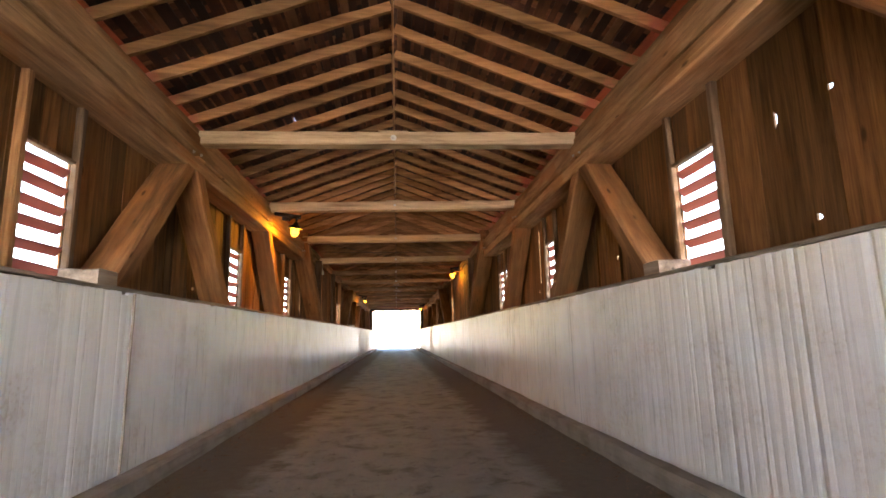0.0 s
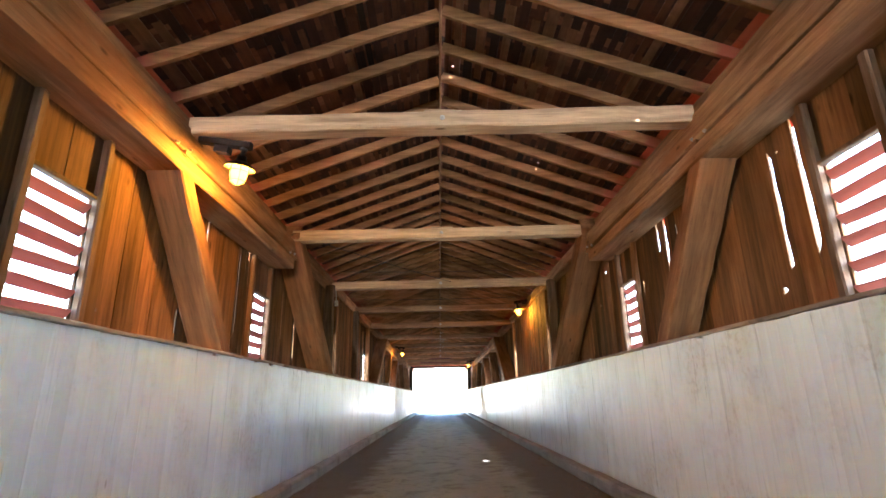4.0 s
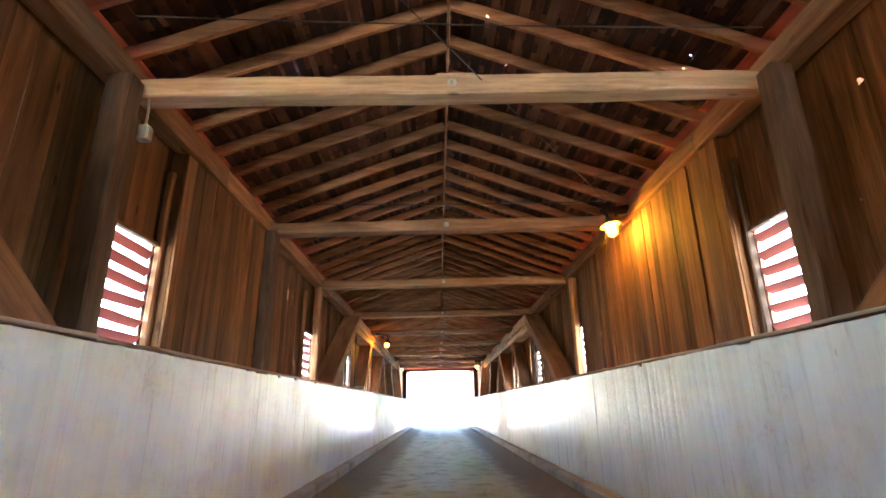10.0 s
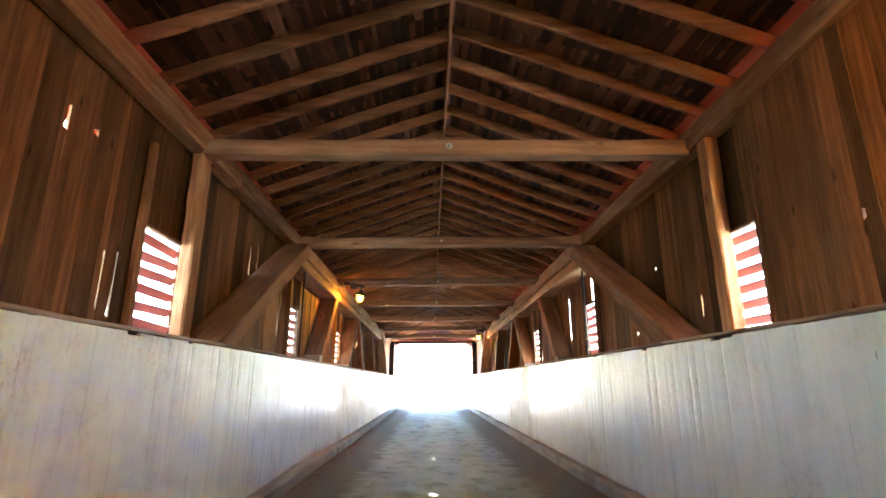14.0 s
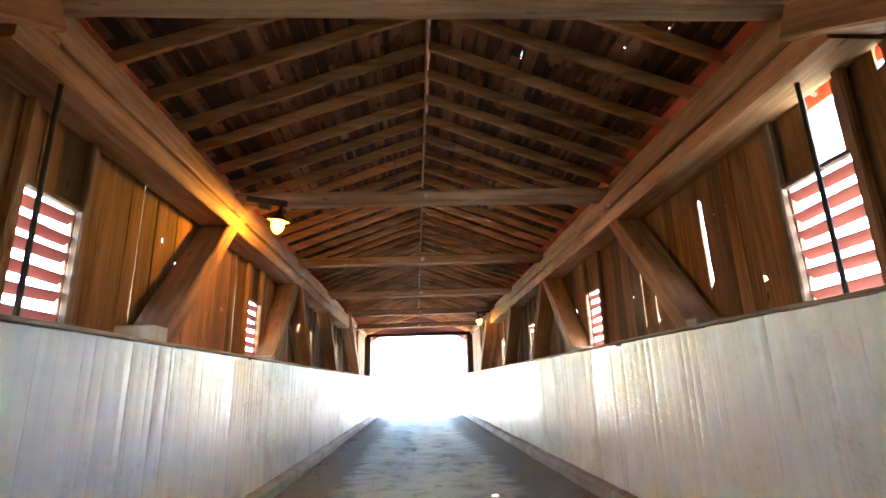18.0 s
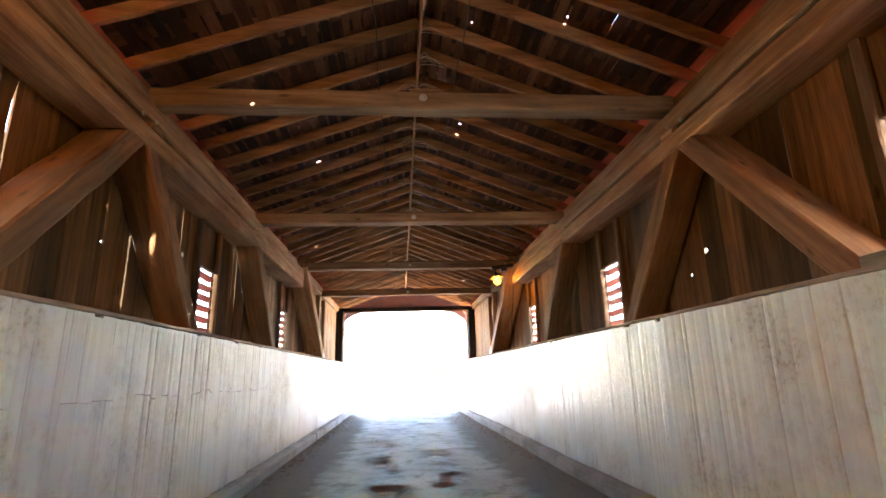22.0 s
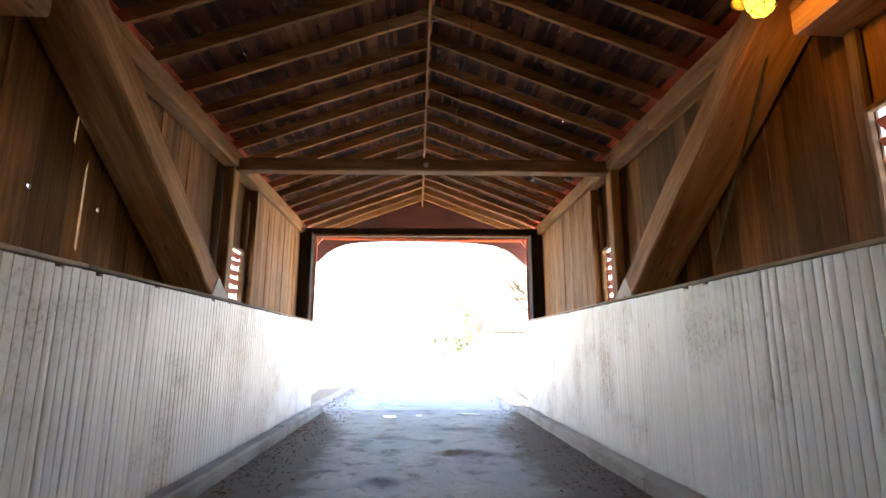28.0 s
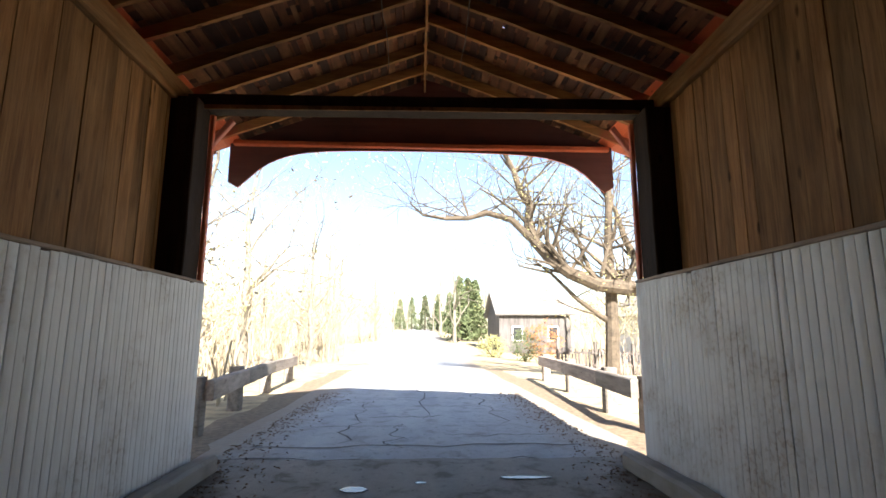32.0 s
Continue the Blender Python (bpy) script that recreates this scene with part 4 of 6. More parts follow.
def truss_member(root, name, p0, p1, w, h, mat, up=(0, 0, 1), n=8, jit=0.006, cham=0.018, label=""):
    p0, p1 = Vector(p0), Vector(p1)
    d = (p1 - p0).normalized()
    across = d.cross(Vector(up)).normalized()
    u = across.cross(d)
    bm = bmesh.new()
    timber(bm, (0, 0, 0), (0, (p1 - p0).length, 0), w, h, n=n, jit=jit, cham=cham)
    ob = part(name, bm, mat, root, label)
    ob.matrix_basis = Matrix(((across.x, d.x, u.x, p0.x), (across.y, d.y, u.y, p0.y), (across.z, d.z, u.z, p0.z), (0, 0, 0, 1)))
    return ob


def build_trusses():
    rng = random.Random(55)
    for side in (-1, 1):
        dz = lean(side)
        for s in (0, 1):                                      # two spans
            t = TIE_Y[8 * s:8 * s + 9]
            root = thing("timber_truss", "heavy timber bridge truss of chords, slanted braces and posts above the white wall", "truss", "bridge trusses", "structure")
            xc = side * 2.725
            zb = (3.465, 3.535)[s] + 0.9 * dz
            low, gap, high = ((0.18, 0.042, 0.278), (0.19, 0.052, 0.193))[s]
            # upper chord, two timbers one over the other with a slot between, from the first to the last brace head
            a, b = t[2] - 0.25, t[6] - 0.05
            truss_member(root, "chord_timber", (xc, a, zb + low / 2), (xc, b, zb + low / 2), 0.41, low, M_CHORD, n=24)
            truss_member(root, "chord_timber", (xc + side * 0.006, a + 0.3, zb + low + gap + high / 2), (xc + side * 0.006, b, zb + low + gap + high / 2), 0.405, high, M_CHORD, n=24)
            if s == 1:                                        # the slot is filled in the last bay
                truss_member(root, "filler", (xc + side * 0.003, t[5] - 0.35, zb + low + gap / 2), (xc + side * 0.003, b, zb + low + gap / 2), 0.408, gap + 0.003, M_CHORD, n=8, jit=0.001, cham=0.002)
            for yc in t[2:7 - 2 * s]:                         # packing blocks close the slot at the joints
                truss_member(root, "packing", (xc + side * 0.002, yc - 0.12, zb + low + gap / 2), (xc + side * 0.002, yc + 0.1, zb + low + gap / 2), 0.408, gap + 0.004, M_CHORD, n=2, jit=0.001, cham=0.002)
                for dy, zz in ((-0.06, zb + low + gap + 0.03), (-0.3, zb + low + gap - 0.01)):
                    bm = bmesh.new()
                    xi = side * 2.515
                    lathe(bm, [(0.0005, 0.0), (0.021, 0.002), (0.021, 0.011), (0.011, 0.014), (0.011, 0.026), (0.0005, 0.027)], sides=8)
                    bolt = part("bolt", bm, M_BOLT, root)
                    bolt.matrix_basis = pose(xi + side * 0.012, yc + dy, zz, 0, -90 * side, 0)
            # braces lean towards the middle of the span
            for i in range(1, 7):
                if i < 4:
                    yt, yl = t[i + 1], t[i]
                    sgn = 1
                else:
                    yt, yl = t[i], t[i + 1]
                    sgn = -1
                end = i in (1, 6)
                zl = wall_top(yl, side) + 0.03
                xb = side * (2.66 if end else 2.712)
                if i == 1:
                    head, foot = (xb, yt - 0.15, 3.80), (xb, yt - 3.45, zl)
                elif i == 6:
                    head, foot = (xb, yt + 0.15, 3.95 + dz), (xb, yt + 3.0, zl)
                elif sgn > 0:
                    head, foot = (xb, yt - 0.28, zb + 0.02), (xb, yt - 1.78, zl)
                else:
                    head, foot = (xb, yt + 0.0, zb), (xb, yt + 1.35, zl)
                ext = (Vector(foot) - Vector(head)).normalized()
                truss_member(root, "brace", Vector(head) - ext * (0.3 if i == 6 else 0.12), Vector(foot) + ext * 0.35, 0.46 if end else 0.36, (0.25 if i == 1 else 0.30) if end else 0.22, M_CHORD if i == 6 and s == 1 else M_BRACE, n=10)
                # foot block on the ledge
                if i == 6 and s == 1:                         # the end brace's foot is painted white
                    truss_member(root, "painted_foot", Vector(foot) - ext * 0.24, Vector(foot) + ext * 0.3, 0.47, 0.31, M_WHITE_BLOCK, n=3, jit=0.002, label="pale painted foot of the end brace")
                elif sgn > 0 and i > 1:
                    bm = bmesh.new()
                    yb = foot[1]
                    hb = 0.16 if s == 0 or (side < 0 and i == 2) else 0.1
                    timber(bm, (xc - side * 0.205, yb - sgn * 0.16, zl + 0.005 + hb / 2), (xc + side * 0.12, yb - sgn * 0.16, zl + 0.005 + hb / 2), 0.3 if hb > 0.12 else 0.18, hb, n=3, cham=0.012)
                    part("foot_block", bm, M_WHITE_BLOCK if hb > 0.12 and s == 1 else M_LEDGE, root, "pale painted block at the foot of a brace")
                # tension rods at the joint
                if s == 1 and i == 1:
                    bm = bmesh.new()
                    for off in (0.06,):
                        tube(bm, [(side * 2.64 + off, yt + 0.25, wall_top(yt, side) + 0.02), (side * 2.64 + off, yt + 0.25, zb + 0.1)], 0.018, 8)
                    part("tension_rod", bm, M_IRON, root)
            # posts at the span's ends
            for yy in (t[1] + (0.1 if side < 0 else -0.3) * s, t[7] - 0.25 * (1 - s)):
                thin = s == 1
                xp = side * (2.81 if thin else 2.70)
                truss_member(root, "post", (xp, yy, wall_top(yy, side) + 0.034), (xp, yy, 4.0 + dz), 0.14 if thin else 0.20, 0.2, M_CHORD if thin else M_POST_LONG, up=(0, 1, 0))
            # lower chord beside the deck
            truss_member(root, "lower_chord", (xc, t[0], -0.25), (xc, t[8], -0.25), 0.42, 0.36, M_POST_LONG, n=12)
        # top plate under the rafter feet
        plate = thing("plate_1" if side < 0 else "plate_2", "dark timber wall plate under the rafter feet", "beam", kind="structure")
        y = Y0 - 0.3
        while y < Y1 + 0.2:
            ln = min(rng.uniform(4.5, 7.0), Y1 + 0.25 - y)
            truss_member(plate, "plate_timber", (side * 2.80, y, 4.105 + dz), (side * 2.80, y + ln, 4.105 + dz), 0.22, 0.24, M_CHORD, n=10)
            y += ln
        if side > 0:
            continue
        pier_post = thing("pier_post", "dark upright timber post over the pier", "post", "pier posts", "structure")
        truss_member(pier_post, "post", (side * 2.66, TIE_Y[8] - 0.02, wall_top(22, side) + 0.034), (side * 2.66, TIE_Y[8] - 0.02, 3.98 + dz), 0.16, 0.24, M_POST_LONG, up=(0, 1, 0))


def build_ties():
    rng = random.Random(66)
    for i, y in enumerate(TIE_Y):
        chorded = i in (2, 3, 4, 5, 6, 10, 11, 12, 13, 14)
        if i in (0, 16):
            continue
        half = (2.555 if i < 8 else 2.62) if chorded else 2.72
        root = thing("tie_beam", "pale hewn timber tie beam spanning the roadway under the roof", "beam", "tie beams", "structure")
        bm = bmesh.new()
        zc = tie_z(y)
        timber(bm, (-half, y + rng.uniform(-0.03, 0.03), zc + lean(-1)), (half, y + rng.uniform(-0.03, 0.03), zc + lean(1)), 0.20, 0.185, n=14, jit=0.006, cham=0.016)
        # Beams from the pier on take the copy darkened for backlight.
        part("beam", bm, M_TIE if i < 8 else M_TIE_SHADE, root)
        bm = bmesh.new()
        timber(bm, (-0.17 + rng.uniform(-0.05, 0.05), y, zc + 0.105), (0.2, y, zc + 0.105), 0.15, 0.03, n=2)
        part("packing", bm, M_TIE if i < 8 else M_TIE_SHADE, root)
        bm = bmesh.new()
        lathe(bm, [(0.0005, 0.0), (0.042, 0.002), (0.042, 0.008), (0.026, 0.009), (0.026, 0.028), (0.013, 0.03), (0.013, 0.05), (0.0005, 0.051)], sides=8)
        part("bolt", bm, M_BOLT, root).matrix_basis = pose(0, y - 0.098, zc, 90, 0, 0)


# ---- roof ----


def roof_z(x):
    return RIDGE_Z - SLOPE * abs(x)


ROOF_HOLES = [(2.47, 29.0, 0.06, 0.09), (1.58, 25.92, 0.07, 0.10), (1.58, 22.44, 0.07, 0.10), (2.45, 12.56, 0.07, 0.13), (1.1, 5.6, 0.05, 0.05), (2.1, 38.3, 0.06, 0.1),
              (-2.15, 41.82, 0.035, 0.14), (-1.61, 40.92, 0.024, 0.1), (-1.11, 41.74, 0.017, 0.025), (-1.12, 42.3, 0.017, 0.025), (-1.94, 42.28, 0.025, 0.04), (-0.93, 43.35, 0.02, 0.04), (-2.14, 43.2, 0.035, 0.05), (-2.56, 40.44, 0.025, 0.04),
              (-1.8, 41.74, 0.02, 0.03), (-2.2, 44.92, 0.03, 0.05), (-2.0, 35.8, 0.03, 0.06), (-1.3, 36.4, 0.025, 0.04)]   # broken shingles (x, y, along, up the slope)


def build_roof():
    rng = random.Random(77)
    ya, yb = Y0 - OVER_START, Y1 + OVER
    cosr = 1 / math.sqrt(1 + SLOPE ** 2)
    frame_root = thing("roof_frame", "bare timber rafters meeting at a thin ridge board", "roof frame", kind="structure")
    # a few rafter shapes, shared by all
    shapes = []
    for side in (-1, 1):
        for _ in range(4):
            bm = bmesh.new()
            pts = [(side * 0.02, 0, RIDGE_Z + 0.07), (side * 3.62, 0, roof_z(3.62) + 0.07)]
            timber(bm, pts[0], pts[1], 0.05, 0.135, n=12, jit=0.0075, cham=0.005)
            bmesh.ops.recalc_face_normals(bm, faces=bm.faces)
            me = bpy.data.meshes.new("rafter")
            bm.to_mesh(me)
            bm.free()
            me.materials.append(M_RAFTER)
            shapes.append((side, me))
    y = 48.01 - 0.585 * 97 + 0.585 * 2
    while y < yb - 0.03:
        for side in (-1, 1):
            ob = new("rafter", rng.choice([m for s, m in shapes if s == side]))
            ob.parent = frame_root
            ob.location = (0, y + rng.uniform(-0.03, 0.03), lean(side) * 0.7 + rng.uniform(-0.012, 0.008))
            ob.rotation_euler = (0, 0, rng.uniform(-0.009, 0.009))
        y += 0.585
    y = ya
    while y < yb:
        ln = min(4.2, yb - y)
        bm = bmesh.new()
        timber(bm, (0, y + 0.002, RIDGE_Z + 0.03), (0, y + ln - 0.002, RIDGE_Z + 0.03), 0.026, 0.19, n=6, jit=0.004, cham=0.004)
        part("ridge_board", bm, M_CHORD, frame_root)
        y += ln
    y = ya
    while y < yb:                                             # unseen saddle boards, added over the ridge to keep skylight from leaking in
        ln = min(3.9, yb - y)
        for side in (-1, 1):
            bm = bmesh.new()
            zr = RIDGE_Z + 0.235 + (0.012 if side > 0 else 0.0)
            timber(bm, (side * 0.075, y + 0.001, zr - SLOPE * 0.075), (side * 0.075, y + ln - 0.001, zr - SLOPE * 0.075), 0.20, 0.02, up=(side * SLOPE, 0, 1), n=3, jit=0.001, cham=0.003)
            part("saddle_board", bm, M_POST_LONG, frame_root)
        y += ln
    # skip sheathing and shingles, one mesh: the roof
    verts, faces = [], []

    def quadbox(c, u, v, w, a, b, h):
        base = len(verts)
        for sw in (0, 1):
            for su, sv in ((-1, -1), (1, -1), (1, 1), (-1, 1)):
                verts.append(tuple(c + u * (a * su) + v * (b * sv) + w * (h * sw)))
        for f in ((0, 3, 2, 1), (4, 5, 6, 7), (0, 1, 5, 4), (1, 2, 6, 5), (2, 3, 7, 6), (3, 0, 4, 7)):
            faces.append(tuple(base + i for i in f))

    for side in (-1, 1):
        u = Vector((side * cosr, 0, -SLOPE * cosr))
        w = Vector((side * SLOPE * cosr, 0, cosr))
        v = Vector((0, 1, 0))
        o = Vector((0, 0, RIDGE_Z + 0.145 / cosr + lean(side) * 0.7))
        s = 0.05
        while s < (2.86 if side > 0 else 2.93):
            wd = rng.uniform(0.075, 0.135)
            y = ya + rng.uniform(0, 0.5)
            while y < yb:
                ln = min(rng.choice((2, 3, 4, 5)) * 0.585, yb - y)
                cuts = [hy for hx, hy, hw, ht in ROOF_HOLES if s - ht < side * hx / cosr < s + wd + ht and y - 0.1 < hy < y + ln + 0.1]
                ends = [y] + [q for hy in cuts for q in (hy - 0.09, hy + 0.09)] + [y + ln]
                sh = rng.uniform(-0.014, 0.014)
                for p, q in zip(ends[::2], ends[1::2]):
                    if q - p < 0.02:
                        continue
                    quadbox(o + u * (s + wd / 2 + sh) + v * ((p + q) / 2), u, v, w, wd / 2 + rng.uniform(-0.012, 0.006), (q - p) / 2 - 0.003, 0.02)
                y += ln
            s += wd + rng.uniform(0.022, 0.05)
    tagged(link_mesh("roof", verts, faces, M_SHEATH), "open roof boarding with dark gaps under old shingles", "roof", kind="structure")
    verts, faces = [], []
    for side in (-1, 1):
        u = Vector((side * cosr, 0, -SLOPE * cosr))
        w = Vector((side * SLOPE * cosr, 0, cosr))
        v = Vector((0, 1, 0))
        o = Vector((0, 0, RIDGE_Z + 0.145 / cosr + lean(side) * 0.7))
        s = -0.02
        while s < 3.95:
            y = ya
            while y < yb:
                wd = rng.uniform(0.07, 0.20)
                near = [h for h in ROOF_HOLES if s <= side * h[0] / cosr < s + 0.29 and y + wd - 0.1 < h[1] < y + wd + 0.1]
                if near:
                    wd = max(0.12, near[0][1] + 0.1 - y)
                lift = 0.021 + rng.uniform(0.0, 0.006)
                sc = s + 0.15 + rng.uniform(-0.012, 0.012)
                hit = [h for h in ROOF_HOLES if s <= side * h[0] / cosr < s + 0.29 and y <= h[1] < y + wd]
                dot = hit[0][2] if hit else (rng.uniform(0.008, 0.025 if side > 0 or s < 0.7 else 0.012) if rng.random() < 0.035 else 0.0)
                if not dot:
                    quadbox(o + u * sc + v * (y + wd / 2) + w * lift, u, v, w, 0.155, wd / 2 - 0.0002, 0.008)
                else:                                          # a shingle with a piece broken out
                    hs = side * hit[0][0] / cosr - sc if hit else rng.uniform(-0.1, 0.1)
                    tall = (hit[0][3] if hit else dot * (rng.uniform(0.7, 1.6) if rng.random() < 0.85 or (side < 0 and s > 0.7) else rng.uniform(2, 3.5))) / 2
                    hs = max(-0.152 + tall, min(0.152 - tall, hs))
                    hc = hit[0][1] if hit else y + wd - dot / 2
                    quadbox(o + u * (sc + (hs - tall - 0.155) / 2) + v * (y + wd / 2) + w * lift, u, v, w, (hs - tall + 0.155) / 2, wd / 2, 0.008)
                    quadbox(o + u * (sc + (hs + tall + 0.155) / 2) + v * (y + wd / 2) + w * lift, u, v, w, (0.155 - hs - tall) / 2, wd / 2, 0.008)
                    for p, q in ((y, hc - dot / 2), (hc + dot / 2, y + wd)):
                        if q - p > 0.003:
                            quadbox(o + u * (sc + hs) + v * ((p + q) / 2) + w * lift, u, v, w, tall, (q - p) / 2, 0.008)
                y += wd
            s += 0.29
    tagged(link_mesh("roof_shingles", verts, faces, M_SHINGLE), "dark reddish brown split wooden roof shingles", "shingles", kind="structure")
    # eave boards painted red, outside the walls
    for side in (-1, 1):
        root = thing("eaves_1" if side < 0 else "eaves_2", "red painted boards under the projecting eaves", "eaves", kind="structure")
        for s0 in (2.95, 3.18, 3.41) if side > 0 else (3.01, 3.24, 3.47):
            y = ya
            while y < yb:
                ln = min(4.9, yb - y)
                bm = bmesh.new()
                x0 = side * s0 * cosr
                x1 = side * (s0 + 0.225) * cosr
                zo = 0.147 / cosr + lean(side) * 0.7
                timber(bm, ((x0 + x1) / 2, y + 0.003, roof_z((x0 + x1) / 2) + zo + 0.009), ((x0 + x1) / 2, y + ln - 0.003, roof_z((x0 + x1) / 2) + zo + 0.009), 0.225, 0.018,
                       up=(side * SLOPE, 0, 1), n=3, jit=0.001, cham=0.003)
                part("eave_board", bm, M_RED, root)
                y += ln
        bm = bmesh.new()
        timber(bm, (side * 3.66, ya, roof_z(3.66) + 0.06 + lean(side)), (side * 3.66, yb, roof_z(3.66) + 0.06 + lean(side)), 0.03, 0.18, n=20)
        part("fascia", bm, M_RED, root)


# ---- portals ----


def build_portal(y, out):
    """The framed end of the bridge: dark posts, header, gable boarding and the arched red valance."""
    rng = random.Random(88)
    root = thing("portal", "bridge portal with dark posts, red trim and an arched red valance board", "portal", "bridge portals", "structure")
    for side in (-1, 1):
        bm = bmesh.new()
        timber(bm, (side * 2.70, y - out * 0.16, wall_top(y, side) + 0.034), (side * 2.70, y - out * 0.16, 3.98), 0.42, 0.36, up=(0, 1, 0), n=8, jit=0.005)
        part("post", bm, M_DARKWOOD, root, "nearly black corner post")
        bm = bmesh.new()
        timber(bm, (side * 2.475, y + out * 0.055, wall_top(y, side) + 0.002), (side * 2.475, y + out * 0.055, 3.93), 0.05, 0.07, up=(0, 1, 0), n=5, jit=0.002)
        part("jamb", bm, M_RED, root)
    bm = bmesh.new()
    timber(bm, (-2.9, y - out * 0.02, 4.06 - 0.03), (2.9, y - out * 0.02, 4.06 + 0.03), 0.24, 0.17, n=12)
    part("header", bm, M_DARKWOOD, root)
    bm = bmesh.new()
    timber(bm, (-2.5, y - out * 0.155, 3.95), (2.5, y - out * 0.155, 4.0), 0.02, 0.05, n=10, jit=0.002)
    part("header_trim", bm, M_BRACE, root, "thin pale wooden strip under the header")
    for side in (-1, 1):
        bm = bmesh.new()
        timber(bm, (side * 2.66, y + out * 0.45, 3.70), (side * 2.40, y + out * 0.45, 4.05), 0.07, 0.08, up=(0, 1, 0), n=3)
        part("knee_brace", bm, M_LOUVRE, root)
    # gable boards
    x = -2.9
    while x < 2.88 and out < 0:
        w = min(rng.uniform(0.17, 0.27), 2.9 - x)
        za, zb2 = roof_z(x) + 0.06, roof_z(x + w) + 0.06
        bm = bmesh.new()
        pts = [(x + 0.001, 4.12), (x + w - 0.001, 4.12), (x + w - 0.001, max(zb2, 4.16)), (x + 0.001, max(za, 4.16))]
        vs = [bm.verts.new((px, y + out * 0.42, pz)) for px, pz in pts] + [bm.verts.new((px, y + out * 0.445, pz)) for px, pz in pts]
        for f in ((0, 1, 2, 3), (7, 6, 5, 4), (0, 4, 5, 1), (1, 5, 6, 2), (2, 6, 7, 3), (3, 7, 4, 0)):
            bm.faces.new([vs[i] for i in f])
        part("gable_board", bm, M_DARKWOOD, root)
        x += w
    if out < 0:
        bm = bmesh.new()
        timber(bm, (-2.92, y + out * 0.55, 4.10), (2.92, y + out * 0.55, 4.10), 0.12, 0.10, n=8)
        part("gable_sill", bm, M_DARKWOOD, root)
    # arched valance at the end of the overhang
    yv = y + out * ((OVER if out > 0 else OVER_START + 0.15) - 0.08)
    n = 40
    low, high = [], []
    for i in range(n + 1):
        x = -2.98 + 5.96 * i / n
        ax = abs(x)
        if ax > 2.92:
            z = 3.66 + (ax - 2.92) * 0.8
        elif ax > 2.79:
            z = 3.62
        else:
            q = ax / 2.79
            z = 4.25 - 0.56 * q ** 7.0 - 0.07 * q ** 2
        low.append((x, z))
        high.append((x, roof_z(x) + 0.155 + 0.7 * lean(max(-1.0, min(1.0, x * 4)))))
    verts = [(x, yv, z) for x, z in low] + [(x, yv, z) for x, z in high] + [(x, yv + out * 0.03, z) for x, z in low] + [(x, yv + out * 0.03, z) for x, z in high]
    m = n + 1
    faces = []
    for i in range(n):
        faces += [(i, i + 1, m + i + 1, m + i), (2 * m + i, 3 * m + i, 3 * m + i + 1, 2 * m + i + 1), (i, 2 * m + i, 2 * m + i + 1, i + 1), (m + i, m + i + 1, 3 * m + i + 1, 3 * m + i)]
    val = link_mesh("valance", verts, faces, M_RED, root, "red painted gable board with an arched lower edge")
    # The inner face is coloured dark to stand for its shade.
    val.data.materials.append(M_VALANCE_SHADE)
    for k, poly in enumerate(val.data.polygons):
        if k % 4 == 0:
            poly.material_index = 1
    bm = bmesh.new()
    timber(bm, (-2.9, yv - out * 0.05, 4.31), (2.9, yv - out * 0.05, 4.31), 0.09, 0.08, n=8)
    part("valance_rail", bm, M_RED, root)


# ---- lamps, cables ----


